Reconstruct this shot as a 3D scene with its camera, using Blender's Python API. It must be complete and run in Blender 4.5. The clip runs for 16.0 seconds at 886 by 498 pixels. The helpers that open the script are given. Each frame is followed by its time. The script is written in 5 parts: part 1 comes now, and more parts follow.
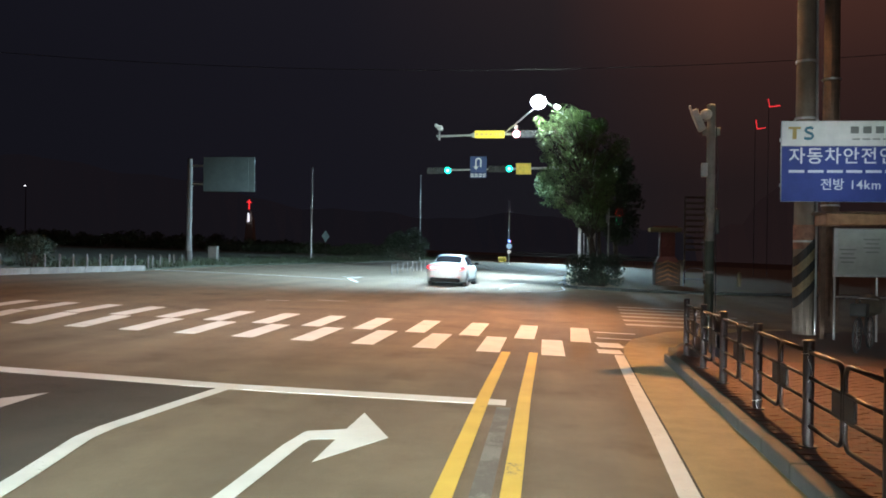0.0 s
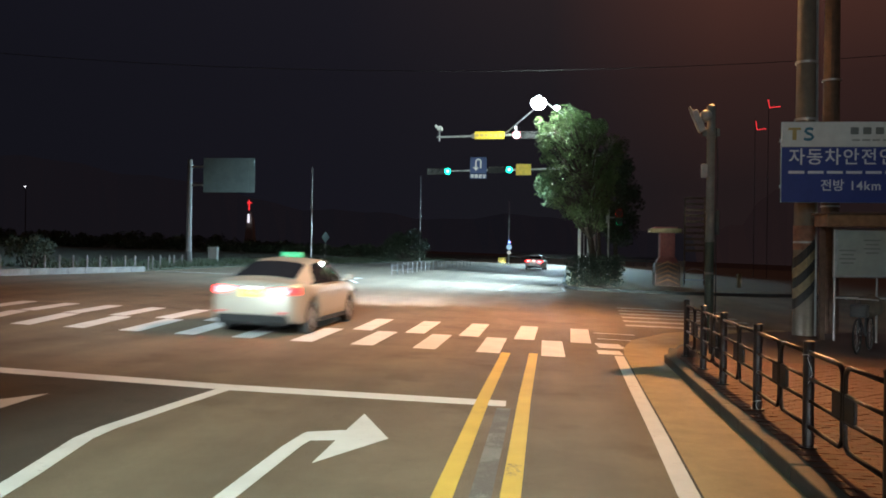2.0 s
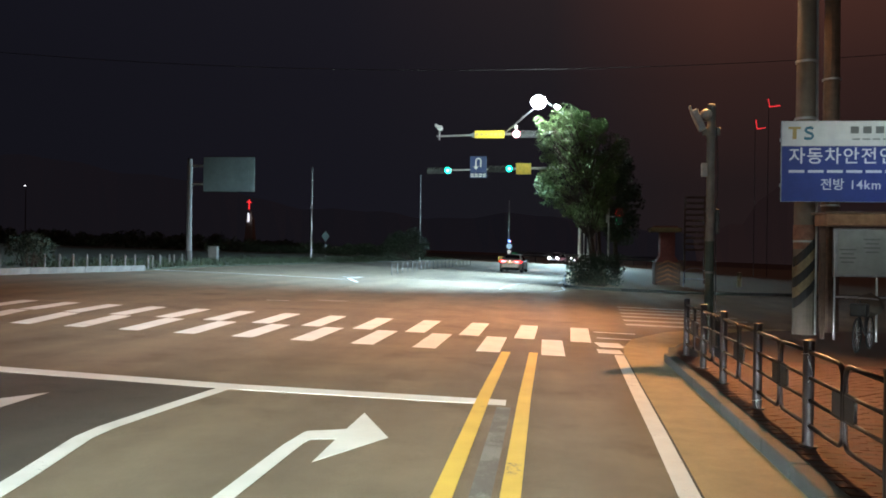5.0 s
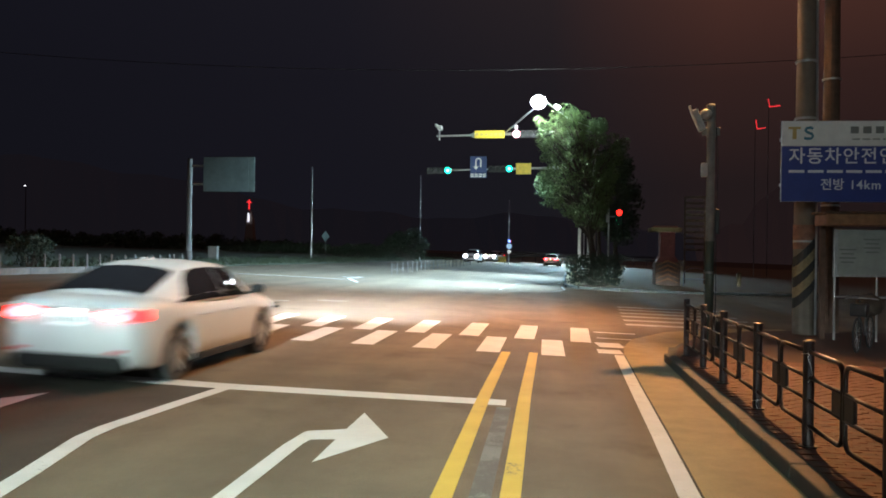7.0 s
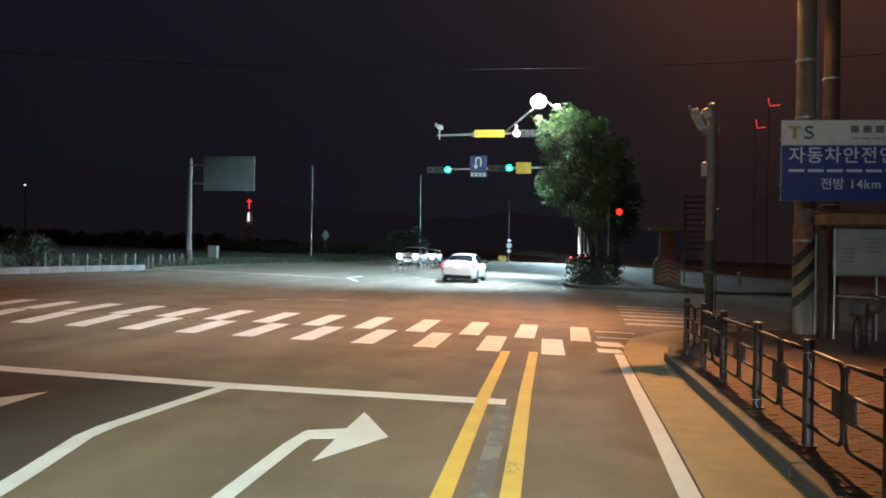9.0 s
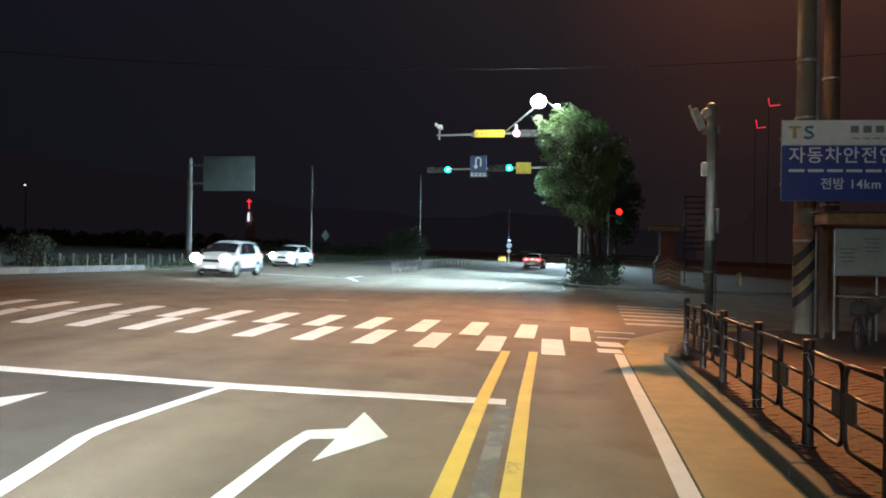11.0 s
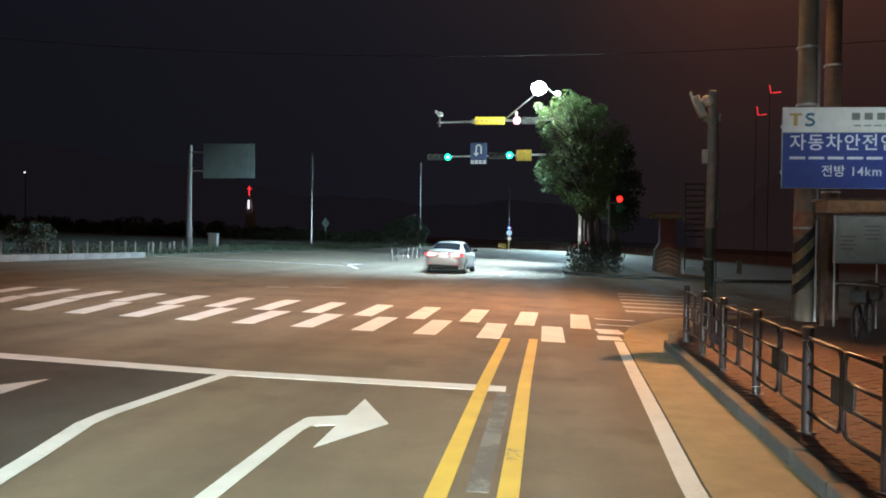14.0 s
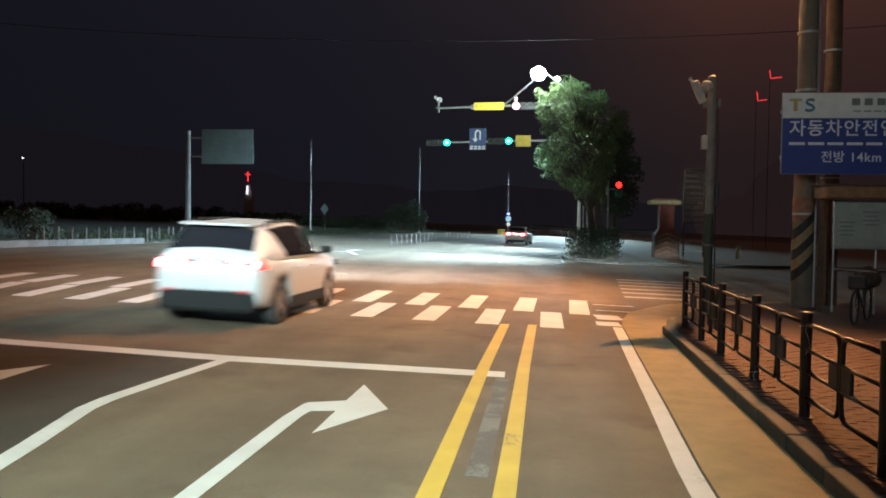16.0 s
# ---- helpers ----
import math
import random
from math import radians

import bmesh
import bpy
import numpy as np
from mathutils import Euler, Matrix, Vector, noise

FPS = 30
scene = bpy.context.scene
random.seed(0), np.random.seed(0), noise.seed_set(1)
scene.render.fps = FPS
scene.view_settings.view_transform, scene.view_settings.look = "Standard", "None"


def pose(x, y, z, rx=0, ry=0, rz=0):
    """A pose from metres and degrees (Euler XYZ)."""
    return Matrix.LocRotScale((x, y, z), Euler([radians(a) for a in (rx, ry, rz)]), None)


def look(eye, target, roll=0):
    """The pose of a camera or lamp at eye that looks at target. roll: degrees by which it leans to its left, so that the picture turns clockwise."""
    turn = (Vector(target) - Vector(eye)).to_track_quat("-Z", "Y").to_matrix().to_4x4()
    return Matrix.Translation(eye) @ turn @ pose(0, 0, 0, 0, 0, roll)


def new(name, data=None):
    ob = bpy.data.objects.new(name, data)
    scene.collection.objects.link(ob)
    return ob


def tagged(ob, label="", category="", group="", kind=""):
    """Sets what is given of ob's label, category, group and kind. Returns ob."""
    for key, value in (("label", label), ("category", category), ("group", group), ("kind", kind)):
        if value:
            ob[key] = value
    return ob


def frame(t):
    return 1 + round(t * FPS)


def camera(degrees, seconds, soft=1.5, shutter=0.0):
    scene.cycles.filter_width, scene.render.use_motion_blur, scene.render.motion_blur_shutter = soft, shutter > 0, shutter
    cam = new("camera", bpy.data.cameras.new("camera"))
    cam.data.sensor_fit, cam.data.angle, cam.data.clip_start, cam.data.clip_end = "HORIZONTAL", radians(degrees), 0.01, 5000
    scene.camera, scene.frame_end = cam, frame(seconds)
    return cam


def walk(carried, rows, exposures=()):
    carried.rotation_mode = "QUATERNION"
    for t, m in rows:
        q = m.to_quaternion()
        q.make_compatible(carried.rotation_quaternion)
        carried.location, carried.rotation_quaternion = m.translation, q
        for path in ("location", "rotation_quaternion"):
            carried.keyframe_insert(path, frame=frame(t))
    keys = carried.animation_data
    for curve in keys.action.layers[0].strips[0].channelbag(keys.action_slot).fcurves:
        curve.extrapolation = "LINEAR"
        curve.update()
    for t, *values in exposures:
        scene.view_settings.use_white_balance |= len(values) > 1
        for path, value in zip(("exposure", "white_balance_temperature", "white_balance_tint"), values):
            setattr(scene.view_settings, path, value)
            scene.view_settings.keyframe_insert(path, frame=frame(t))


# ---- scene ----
# camera: a hand-held phone beside the kerb, which sinks a little towards the end
cam = camera(57.13, 16.0, soft=1.8, shutter=0.8)
EYE = (0.0, 0.0, 1.78)


def aim(tilt, turn=7.35, lean=-0.8):
    """Camera pose: degrees above the level, degrees to the left of the road's axis, lean."""
    a, b = radians(turn), radians(tilt)
    to = (EYE[0] - math.sin(a) * math.cos(b), EYE[1] + math.cos(a) * math.cos(b), EYE[2] + math.sin(b))
    return look(EYE, to, -lean)


walk(cam, [(0.0, aim(0.06)), (0.3, aim(0.092)), (0.5, aim(0.12)), (2.0, aim(0.12)), (2.3, aim(0.07)), (2.5, aim(0.06)),
           (8.0, aim(0.06)), (8.3, aim(0.02)), (8.5, aim(0.008)), (11.5, aim(0.008)), (12.0, aim(-0.039)), (12.5, aim(-0.099)),
           (13.0, aim(-0.219)), (13.5, aim(-0.497)), (14.0, aim(-0.875)), (14.5, aim(-1.273, 7.36)), (15.0, aim(-1.65, 7.36)),
           (15.3, aim(-1.762, 7.35)), (15.5, aim(-1.81, 7.32)), (16.0, aim(-1.869, 7.27))],
     exposures=[(0.0, 0.0), (14.3, 0.0), (15.2, 0.13), (16.0, 0.13)])

# ---- night light ----
world = bpy.data.worlds.new("night")
scene.world = world
world.use_nodes = True
wn = world.node_tree.nodes
# cold night sky, with the sodium lamp's haze glow painted in at the right
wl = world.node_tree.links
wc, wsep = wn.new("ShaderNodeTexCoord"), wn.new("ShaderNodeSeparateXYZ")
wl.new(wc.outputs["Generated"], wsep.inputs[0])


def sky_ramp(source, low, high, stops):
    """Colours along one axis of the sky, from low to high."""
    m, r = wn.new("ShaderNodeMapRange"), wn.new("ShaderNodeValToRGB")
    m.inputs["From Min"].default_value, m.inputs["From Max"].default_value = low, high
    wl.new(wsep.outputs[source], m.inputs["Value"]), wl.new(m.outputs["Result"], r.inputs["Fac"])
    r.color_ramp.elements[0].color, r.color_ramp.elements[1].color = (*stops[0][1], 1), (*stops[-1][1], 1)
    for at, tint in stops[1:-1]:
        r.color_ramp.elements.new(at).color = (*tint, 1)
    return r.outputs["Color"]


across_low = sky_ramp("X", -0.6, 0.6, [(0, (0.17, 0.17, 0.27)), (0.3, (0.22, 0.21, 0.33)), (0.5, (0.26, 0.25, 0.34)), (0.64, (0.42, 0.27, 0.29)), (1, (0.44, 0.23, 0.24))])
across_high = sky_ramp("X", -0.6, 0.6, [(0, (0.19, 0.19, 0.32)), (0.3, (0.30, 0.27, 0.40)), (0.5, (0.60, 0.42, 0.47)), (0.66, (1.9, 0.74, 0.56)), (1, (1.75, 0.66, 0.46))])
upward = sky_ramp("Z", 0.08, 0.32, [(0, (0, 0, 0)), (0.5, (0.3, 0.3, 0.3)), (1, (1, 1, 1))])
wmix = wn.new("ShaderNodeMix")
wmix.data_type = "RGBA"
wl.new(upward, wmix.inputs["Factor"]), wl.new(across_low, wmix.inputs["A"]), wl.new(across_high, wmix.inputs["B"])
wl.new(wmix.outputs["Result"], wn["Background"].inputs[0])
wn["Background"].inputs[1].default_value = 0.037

SLOPE = -0.0255   # the carriageway falls to the right


def gz(x):
    return SLOPE * x


def lamp(name, kind, m, power, colour, size=0.2, cone=150.0, blend=0.6):
    d = bpy.data.lights.new(name, kind)
    d.energy, d.color = power, colour
    if kind == "SPOT":
        d.spot_size, d.spot_blend, d.shadow_soft_size = radians(cone), blend, size
    elif kind == "POINT":
        d.shadow_soft_size = size
    ob = new(name, d)
    ob.matrix_world = m
    return ob


SODIUM = (4.27, 20.4, 8.3)
LED_FAR = (-0.55, 40.4, 8.9)
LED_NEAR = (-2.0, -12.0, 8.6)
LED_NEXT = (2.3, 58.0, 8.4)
# the sodium head throws its light up and down the road, less straight below
lamp("sodium_light", "SPOT", look(SODIUM, (-9.0, 23.5, 0)), 19000, (1.0, 0.515, 0.26), 0.12, 122, 1.0)
lamp("sodium_light_near", "SPOT", look(SODIUM, (-0.6, 8.0, 0)), 11000, (1.0, 0.465, 0.17), 0.12, 76, 1.0)
lamp("led_light", "SPOT", look((LED_FAR[0], LED_FAR[1] - 0.1, LED_FAR[2] - 0.15), (-7.2, 40.2, 0)), 46000, (0.50, 0.80, 1.0), 0.2, 102, 0.9)
# unseen lamp added behind the corner tree to brighten the far road
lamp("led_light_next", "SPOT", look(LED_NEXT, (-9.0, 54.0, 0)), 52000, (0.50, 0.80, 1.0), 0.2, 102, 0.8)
# unseen lamp behind the camera, in three spots that fill lane, crossing and board
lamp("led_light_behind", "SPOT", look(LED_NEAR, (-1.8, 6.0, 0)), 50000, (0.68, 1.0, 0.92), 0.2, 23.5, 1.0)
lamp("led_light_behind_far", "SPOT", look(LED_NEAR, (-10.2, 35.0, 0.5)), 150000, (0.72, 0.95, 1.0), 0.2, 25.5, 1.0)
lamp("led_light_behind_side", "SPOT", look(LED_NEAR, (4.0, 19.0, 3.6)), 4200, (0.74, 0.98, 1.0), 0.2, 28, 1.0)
# unseen lamp added at the bend to brighten the road beyond
lamp("led_light_far_road", "SPOT", look((4.4, 118.0, 8.4), (-3.5, 102.0, 0)), 90000, (0.55, 0.86, 1.0), 0.2, 96, 0.8)

# ---- materials ----


def mat(name, base, rough=0.6, metal=0.0, vary=0.0, scale=4.0, bump=0.0, bscale=60.0, fine=0.0, coat=0.0, second=None, patch=0.0, per_piece=0.0, spec=0.5):
    m = bpy.data.materials.new(name)
    m.use_nodes = True
    n, l = m.node_tree.nodes, m.node_tree.links
    p = n["Principled BSDF"]
    p.inputs["Base Color"].default_value = (*base, 1)
    p.inputs["Roughness"].default_value, p.inputs["Metallic"].default_value = rough, metal
    p.inputs["Coat Weight"].default_value = coat
    p.inputs["Specular IOR Level"].default_value = spec
    co = n.new("ShaderNodeTexCoord").outputs["Object"]
    last = None
    if vary or second:
        t = n.new("ShaderNodeTexNoise")
        t.inputs["Scale"].default_value, t.inputs["Detail"].default_value, t.inputs["Roughness"].default_value = scale, 6, 0.65
        l.new(co, t.inputs["Vector"])
        r = n.new("ShaderNodeValToRGB")
        r.color_ramp.elements[0].position, r.color_ramp.elements[1].position = 0.32, 0.7
        c2 = second or tuple(c * (1 + vary) for c in base)
        r.color_ramp.elements[0].color = (*[c * (1 - vary) for c in base], 1)
        r.color_ramp.elements[1].color = (*c2, 1)
        l.new(t.outputs["Fac"], r.inputs["Fac"])
        last = r.outputs["Color"]
    if fine:
        t = n.new("ShaderNodeTexNoise")
        t.inputs["Scale"].default_value, t.inputs["Detail"].default_value = bscale, 3
        l.new(co, t.inputs["Vector"])
        x = n.new("ShaderNodeMix")
        x.data_type, x.blend_type = "RGBA", "OVERLAY"
        x.inputs["Factor"].default_value = fine
        if last:
            l.new(last, x.inputs["A"])
        else:
            x.inputs["A"].default_value = (*base, 1)
        l.new(t.outputs["Fac"], x.inputs["B"])
        last = x.outputs["Result"]
    if per_piece:
        oi = n.new("ShaderNodeObjectInfo")
        h = n.new("ShaderNodeHueSaturation")
        mr = n.new("ShaderNodeMapRange")
        mr.inputs["To Min"].default_value, mr.inputs["To Max"].default_value = 1 - per_piece, 1 + per_piece
        l.new(oi.outputs["Random"], mr.inputs["Value"])
        l.new(mr.outputs["Result"], h.inputs["Value"])
        if last:
            l.new(last, h.inputs["Color"])
        else:
            h.inputs["Color"].default_value = (*base, 1)
        last = h.outputs["Color"]
    if last:
        l.new(last, p.inputs["Base Color"])
    if bump:
        t = n.new("ShaderNodeTexNoise")
        t.inputs["Scale"].default_value, t.inputs["Detail"].default_value = bscale, 5
        l.new(co, t.inputs["Vector"])
        b = n.new("ShaderNodeBump")
        b.inputs["Strength"].default_value, b.inputs["Distance"].default_value = bump, 0.01
        l.new(t.outputs["Fac"], b.inputs["Height"])
        l.new(b.outputs["Normal"], p.inputs["Normal"])
    return m


def glow(name, colour, strength, base=None):
    m = bpy.data.materials.new(name)
    m.use_nodes = True
    p = m.node_tree.nodes["Principled BSDF"]
    p.inputs["Base Color"].default_value = (*(base or [min(0.8, c) for c in colour]), 1)
    p.inputs["Emission Color"].default_value = (*colour, 1)
    p.inputs["Emission Strength"].default_value = strength
    return m


def worn_paint(name, base, under=(0.09, 0.088, 0.084), amount=0.36):
    """Road paint rubbed through in specks and patches."""
    m = mat(name, base, 0.75, vary=0.10, scale=1.6, bump=0.25, bscale=140, spec=0.2)
    n, l = m.node_tree.nodes, m.node_tree.links
    p = n["Principled BSDF"]
    src = p.inputs["Base Color"].links[0].from_socket
    co = n.new("ShaderNodeTexCoord").outputs["Object"]
    a, b = n.new("ShaderNodeTexNoise"), n.new("ShaderNodeTexNoise")
    a.inputs["Scale"].default_value, a.inputs["Detail"].default_value, a.inputs["Roughness"].default_value = 1.3, 9, 0.75
    b.inputs["Scale"].default_value, b.inputs["Detail"].default_value = 55, 3
    add = n.new("ShaderNodeMath")
    add.operation = "MULTIPLY_ADD"
    add.inputs[1].default_value = 0.35
    l.new(co, a.inputs["Vector"]), l.new(co, b.inputs["Vector"])
    l.new(b.outputs["Fac"], add.inputs[0]), l.new(a.outputs["Fac"], add.inputs[2])
    r = n.new("ShaderNodeValToRGB")
    r.color_ramp.elements[0].position, r.color_ramp.elements[1].position = amount + 0.10, amount + 0.22
    l.new(add.outputs[0], r.inputs["Fac"])
    x = n.new("ShaderNodeMix")
    x.data_type = "RGBA"
    x.inputs["A"].default_value = (*under, 1)
    l.new(r.outputs["Color"], x.inputs["Factor"]), l.new(src, x.inputs["B"])
    l.new(x.outputs["Result"], p.inputs["Base Color"])
    return m


def asphalt_material(name="asphalt", base=(0.142, 0.108, 0.076)):
    m = mat(name, base, 0.85, vary=0.16, scale=0.8, fine=0.5, bump=0.6, bscale=150, spec=0.2)
    n, l = m.node_tree.nodes, m.node_tree.links
    p = n["Principled BSDF"]
    src = p.inputs["Base Color"].links[0].from_socket
    co = n.new("ShaderNodeTexCoord").outputs["Object"]
    # tyre-polished lanes and old stains, drawn out along the road
    mp = n.new("ShaderNodeMapping")
    mp.inputs["Scale"].default_value = (1.1, 0.12, 1)
    t = n.new("ShaderNodeTexNoise")
    t.inputs["Scale"].default_value, t.inputs["Detail"].default_value = 1.0, 5
    l.new(co, mp.inputs["Vector"]), l.new(mp.outputs["Vector"], t.inputs["Vector"])
    r = n.new("ShaderNodeValToRGB")
    r.color_ramp.elements[0].position, r.color_ramp.elements[1].position = 0.34, 0.66
    r.color_ramp.elements[0].color, r.color_ramp.elements[1].color = (0.78, 0.78, 0.78, 1), (1.1, 1.1, 1.1, 1)
    l.new(t.outputs["Fac"], r.inputs["Fac"])
    x = n.new("ShaderNodeMix")
    x.data_type, x.blend_type = "RGBA", "MULTIPLY"
    x.inputs["Factor"].default_value = 1.0
    l.new(src, x.inputs["A"]), l.new(r.outputs["Color"], x.inputs["B"])
    # scattered oil stains and repair smudges
    st, sr, sx = n.new("ShaderNodeTexNoise"), n.new("ShaderNodeValToRGB"), n.new("ShaderNodeMix")
    st.inputs["Scale"].default_value, st.inputs["Detail"].default_value, st.inputs["Roughness"].default_value = 0.75, 5, 0.6
    l.new(co, st.inputs["Vector"]), l.new(st.outputs["Fac"], sr.inputs["Fac"])
    sr.color_ramp.elements[0].position, sr.color_ramp.elements[1].position = 0.56, 0.70
    sr.color_ramp.elements[0].color, sr.color_ramp.elements[1].color = (1, 1, 1, 1), (0.74, 0.73, 0.72, 1)
    sx.data_type, sx.blend_type = "RGBA", "MULTIPLY"
    sx.inputs["Factor"].default_value = 1.0
    l.new(x.outputs["Result"], sx.inputs["A"]), l.new(sr.outputs["Color"], sx.inputs["B"])
    l.new(sx.outputs["Result"], p.inputs["Base Color"])
    rr = n.new("ShaderNodeMapRange")
    rr.inputs["To Min"].default_value, rr.inputs["To Max"].default_value = 0.78, 0.95
    l.new(t.outputs["Fac"], rr.inputs["Value"]), l.new(rr.outputs["Result"], p.inputs["Roughness"])
    return m


ASPHALT = asphalt_material()
ASPHALT_NEW = asphalt_material("dark_asphalt", (0.060, 0.050, 0.041))
PAINT_WHITE = worn_paint("road_paint_white", (0.50, 0.492, 0.488), amount=0.34)
PAINT_YELLOW = worn_paint("road_paint_yellow", (0.52, 0.345, 0.065), amount=0.33)
PAINT_FADED = worn_paint("road_paint_faded", (0.32, 0.31, 0.30), amount=0.42)
SEAM = mat("dark_seam", (0.03, 0.028, 0.025), 0.9, vary=0.3, scale=12)
PAINT_OLD = worn_paint("road_paint_old", (0.16, 0.16, 0.155), amount=0.52)
CONCRETE = mat("concrete", (0.235, 0.176, 0.088), 0.85, vary=0.18, scale=2.2, fine=0.3, bump=0.4, bscale=90)
KERBSTONE = mat("kerbstone", (0.048, 0.052, 0.046), 0.8, vary=0.2, scale=5, bump=0.4, bscale=120, per_piece=0.14)
KERB_WHITE = mat("kerb_whitewash", (0.12, 0.117, 0.11), 0.8, vary=0.25, scale=4, bump=0.3, per_piece=0.1)
PAVER = mat("red_paver", (0.075, 0.021, 0.010), 0.82, vary=0.25, scale=7, fine=0.3, bump=0.4, bscale=110, per_piece=0.3)
PAVER_BED = mat("paver_sand", (0.055, 0.024, 0.015), 0.9, vary=0.2, scale=9, bump=0.4)
GRASS_SOIL = mat("verge_soil", (0.035, 0.042, 0.024), 0.95, vary=0.4, scale=1.4, bump=0.8, bscale=20)
GRASS = mat("grass", (0.028, 0.042, 0.02), 0.8, vary=0.4, scale=3)
LEAF = mat("leaf", (0.08, 0.125, 0.04), 0.6, vary=0.4, scale=2.5)
LEAF_DARK = mat("leaf_dark", (0.025, 0.038, 0.02), 0.7, vary=0.4, scale=1.2)
BARK = mat("bark", (0.06, 0.045, 0.035), 0.9, vary=0.35, scale=9, bump=0.9, bscale=35)
BRONZE = mat("fence_bronze", (0.016, 0.008, 0.007), 0.55, 0.2, vary=0.25, scale=6, bump=0.1, bscale=200)
PLATE = mat("fence_plate", (0.022, 0.017, 0.015), 0.65, 0.0, vary=0.35, scale=10)
GALV = mat("galvanised_steel", (0.42, 0.43, 0.43), 0.45, 0.75, vary=0.16, scale=7, bump=0.1)
STEEL_DARK = mat("dark_steel", (0.06, 0.06, 0.06), 0.5, 0.6, vary=0.2, scale=8)
GREEN_STEEL = mat("green_painted_steel", (0.034, 0.05, 0.038), 0.65, 0.1, vary=0.25, scale=6)
POLE_CONC = mat("spun_concrete", (0.17, 0.14, 0.11), 0.85, vary=0.16, scale=3, bump=0.3, bscale=70)
BLACK = mat("matt_black", (0.018, 0.018, 0.018), 0.65, vary=0.3, scale=8)
YELLOW = mat("yellow_sheet", (0.75, 0.55, 0.04), 0.5, vary=0.15, scale=5)
WHITE = mat("white_sheet", (0.74, 0.74, 0.72), 0.5, vary=0.08, scale=4)
BLUE = mat("blue_sheet", (0.035, 0.06, 0.26), 0.45, vary=0.12, scale=3)
SIGN_BLUE = mat("sign_blue", (0.02, 0.05, 0.17), 0.4, vary=0.1, scale=3)
SIGN_BACK = mat("sign_back", (0.085, 0.125, 0.135), 0.6, 0.1, vary=0.14, scale=3)
WOOD = mat("weathered_wood", (0.27, 0.14, 0.07), 0.75, vary=0.25, scale=6, bump=0.5, bscale=50)
WOOD_DARK = mat("dark_wood", (0.10, 0.06, 0.04), 0.8, vary=0.3, scale=6, bump=0.5, bscale=50)
BRICK_RED = mat("red_brick", (0.17, 0.045, 0.036), 0.85, vary=0.25, scale=9, bump=0.4, per_piece=0.2)
MORTAR = mat("mortar", (0.28, 0.25, 0.22), 0.9, vary=0.2, scale=9)
PAPER = mat("notice_paper", (0.34, 0.36, 0.33), 0.6, vary=0.15, scale=3)
INK = mat("faded_ink", (0.19, 0.20, 0.19), 0.7)
GOLD = mat("ochre_paint", (0.50, 0.36, 0.13), 0.5)
TEAL = mat("teal_paint", (0.06, 0.20, 0.28), 0.5)
LETTER = mat("white_lettering", (0.72, 0.74, 0.8), 0.5)
RUBBER = mat("rubber", (0.02, 0.02, 0.02), 0.85, vary=0.3, scale=15)
ALLOY = mat("alloy_rim", (0.55, 0.55, 0.55), 0.3, 0.9)
CAR_GLASS = mat("tinted_glass", (0.010, 0.010, 0.012), 0.02, 0.0, spec=0.12)
BAND_OLD = mat("worn_cream_band", (0.26, 0.20, 0.11), 0.7, vary=0.3, scale=7)
TRIM = mat("black_trim", (0.009, 0.009, 0.009), 0.8, spec=0.2)
PLATE_WHITE = mat("plate_white", (0.75, 0.75, 0.75), 0.5)
PLATE_YELLOW = mat("plate_yellow", (0.78, 0.60, 0.05), 0.5)
REFLECT = mat("red_reflector", (0.35, 0.02, 0.02), 0.3)
CLOTH_TAN = mat("tan_cover", (0.07, 0.052, 0.036), 0.9, vary=0.3, scale=8, bump=0.5, bscale=40)
G_HEAD = glow("headlamp_light", (0.80, 0.95, 1.0), 8500000)
G_HEAD_LOW = glow("dipped_headlamp_light", (0.9, 0.97, 1.0), 600000)
G_HEAD_SOFT = glow("soft_headlamp_light", (0.84, 0.96, 1.0), 5500000)
G_DAZZLE = glow("headlamp_glare", (0.92, 0.98, 1.0), 60)
G_LENS = glow("headlamp_lens", (0.9, 0.97, 1.0), 6)
G_TAIL = glow("tail_light", (1.0, 0.012, 0.014), 8.0)
G_TAIL_CORE = glow("tail_light_core", (1.0, 0.035, 0.042), 42)
G_TAIL_HOT = glow("tail_light_hot", (1.0, 0.10, 0.11), 46)
G_PLATE = glow("plate_lamp", (1.0, 0.97, 0.9), 9)
G_GREEN = glow("green_signal", (0.0, 1.0, 0.58), 4.6)
G_PED_GREEN = glow("green_walker_light", (0.01, 1.0, 0.34), 2.6)
G_GREEN_CORE = glow("green_signal_core", (0.28, 1.0, 0.82), 4.2)
G_RED = glow("red_signal", (1.0, 0.34, 0.42), 7.0)
G_RED_DEEP = glow("red_standing_light", (1.0, 0.012, 0.008), 6)
G_LED = glow("led_panel", (0.82, 0.98, 1.0), 200)
G_GLOBE = glow("led_globe", (0.80, 0.98, 1.0), 430)
G_KICK = glow("added_kick_light", (0.80, 0.95, 1.0), 22000000)
G_NEON = glow("red_neon", (1.0, 0.04, 0.05), 1.3)
POST_GREY = mat("post_grey", (0.10, 0.094, 0.092), 0.6, vary=0.2, scale=6)
G_WHITE = glow("white_box_sign", (0.9, 0.9, 1.0), 1.6)
G_BLUE = glow("blue_beacon", (0.15, 0.3, 1.0), 8)
# night haze put onto the backdrop as faint emission
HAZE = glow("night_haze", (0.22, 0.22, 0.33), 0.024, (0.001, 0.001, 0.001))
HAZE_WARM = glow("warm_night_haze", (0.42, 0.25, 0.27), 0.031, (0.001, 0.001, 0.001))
G_SODIUM = glow("sodium_bowl", (1.0, 0.56, 0.27), 520)
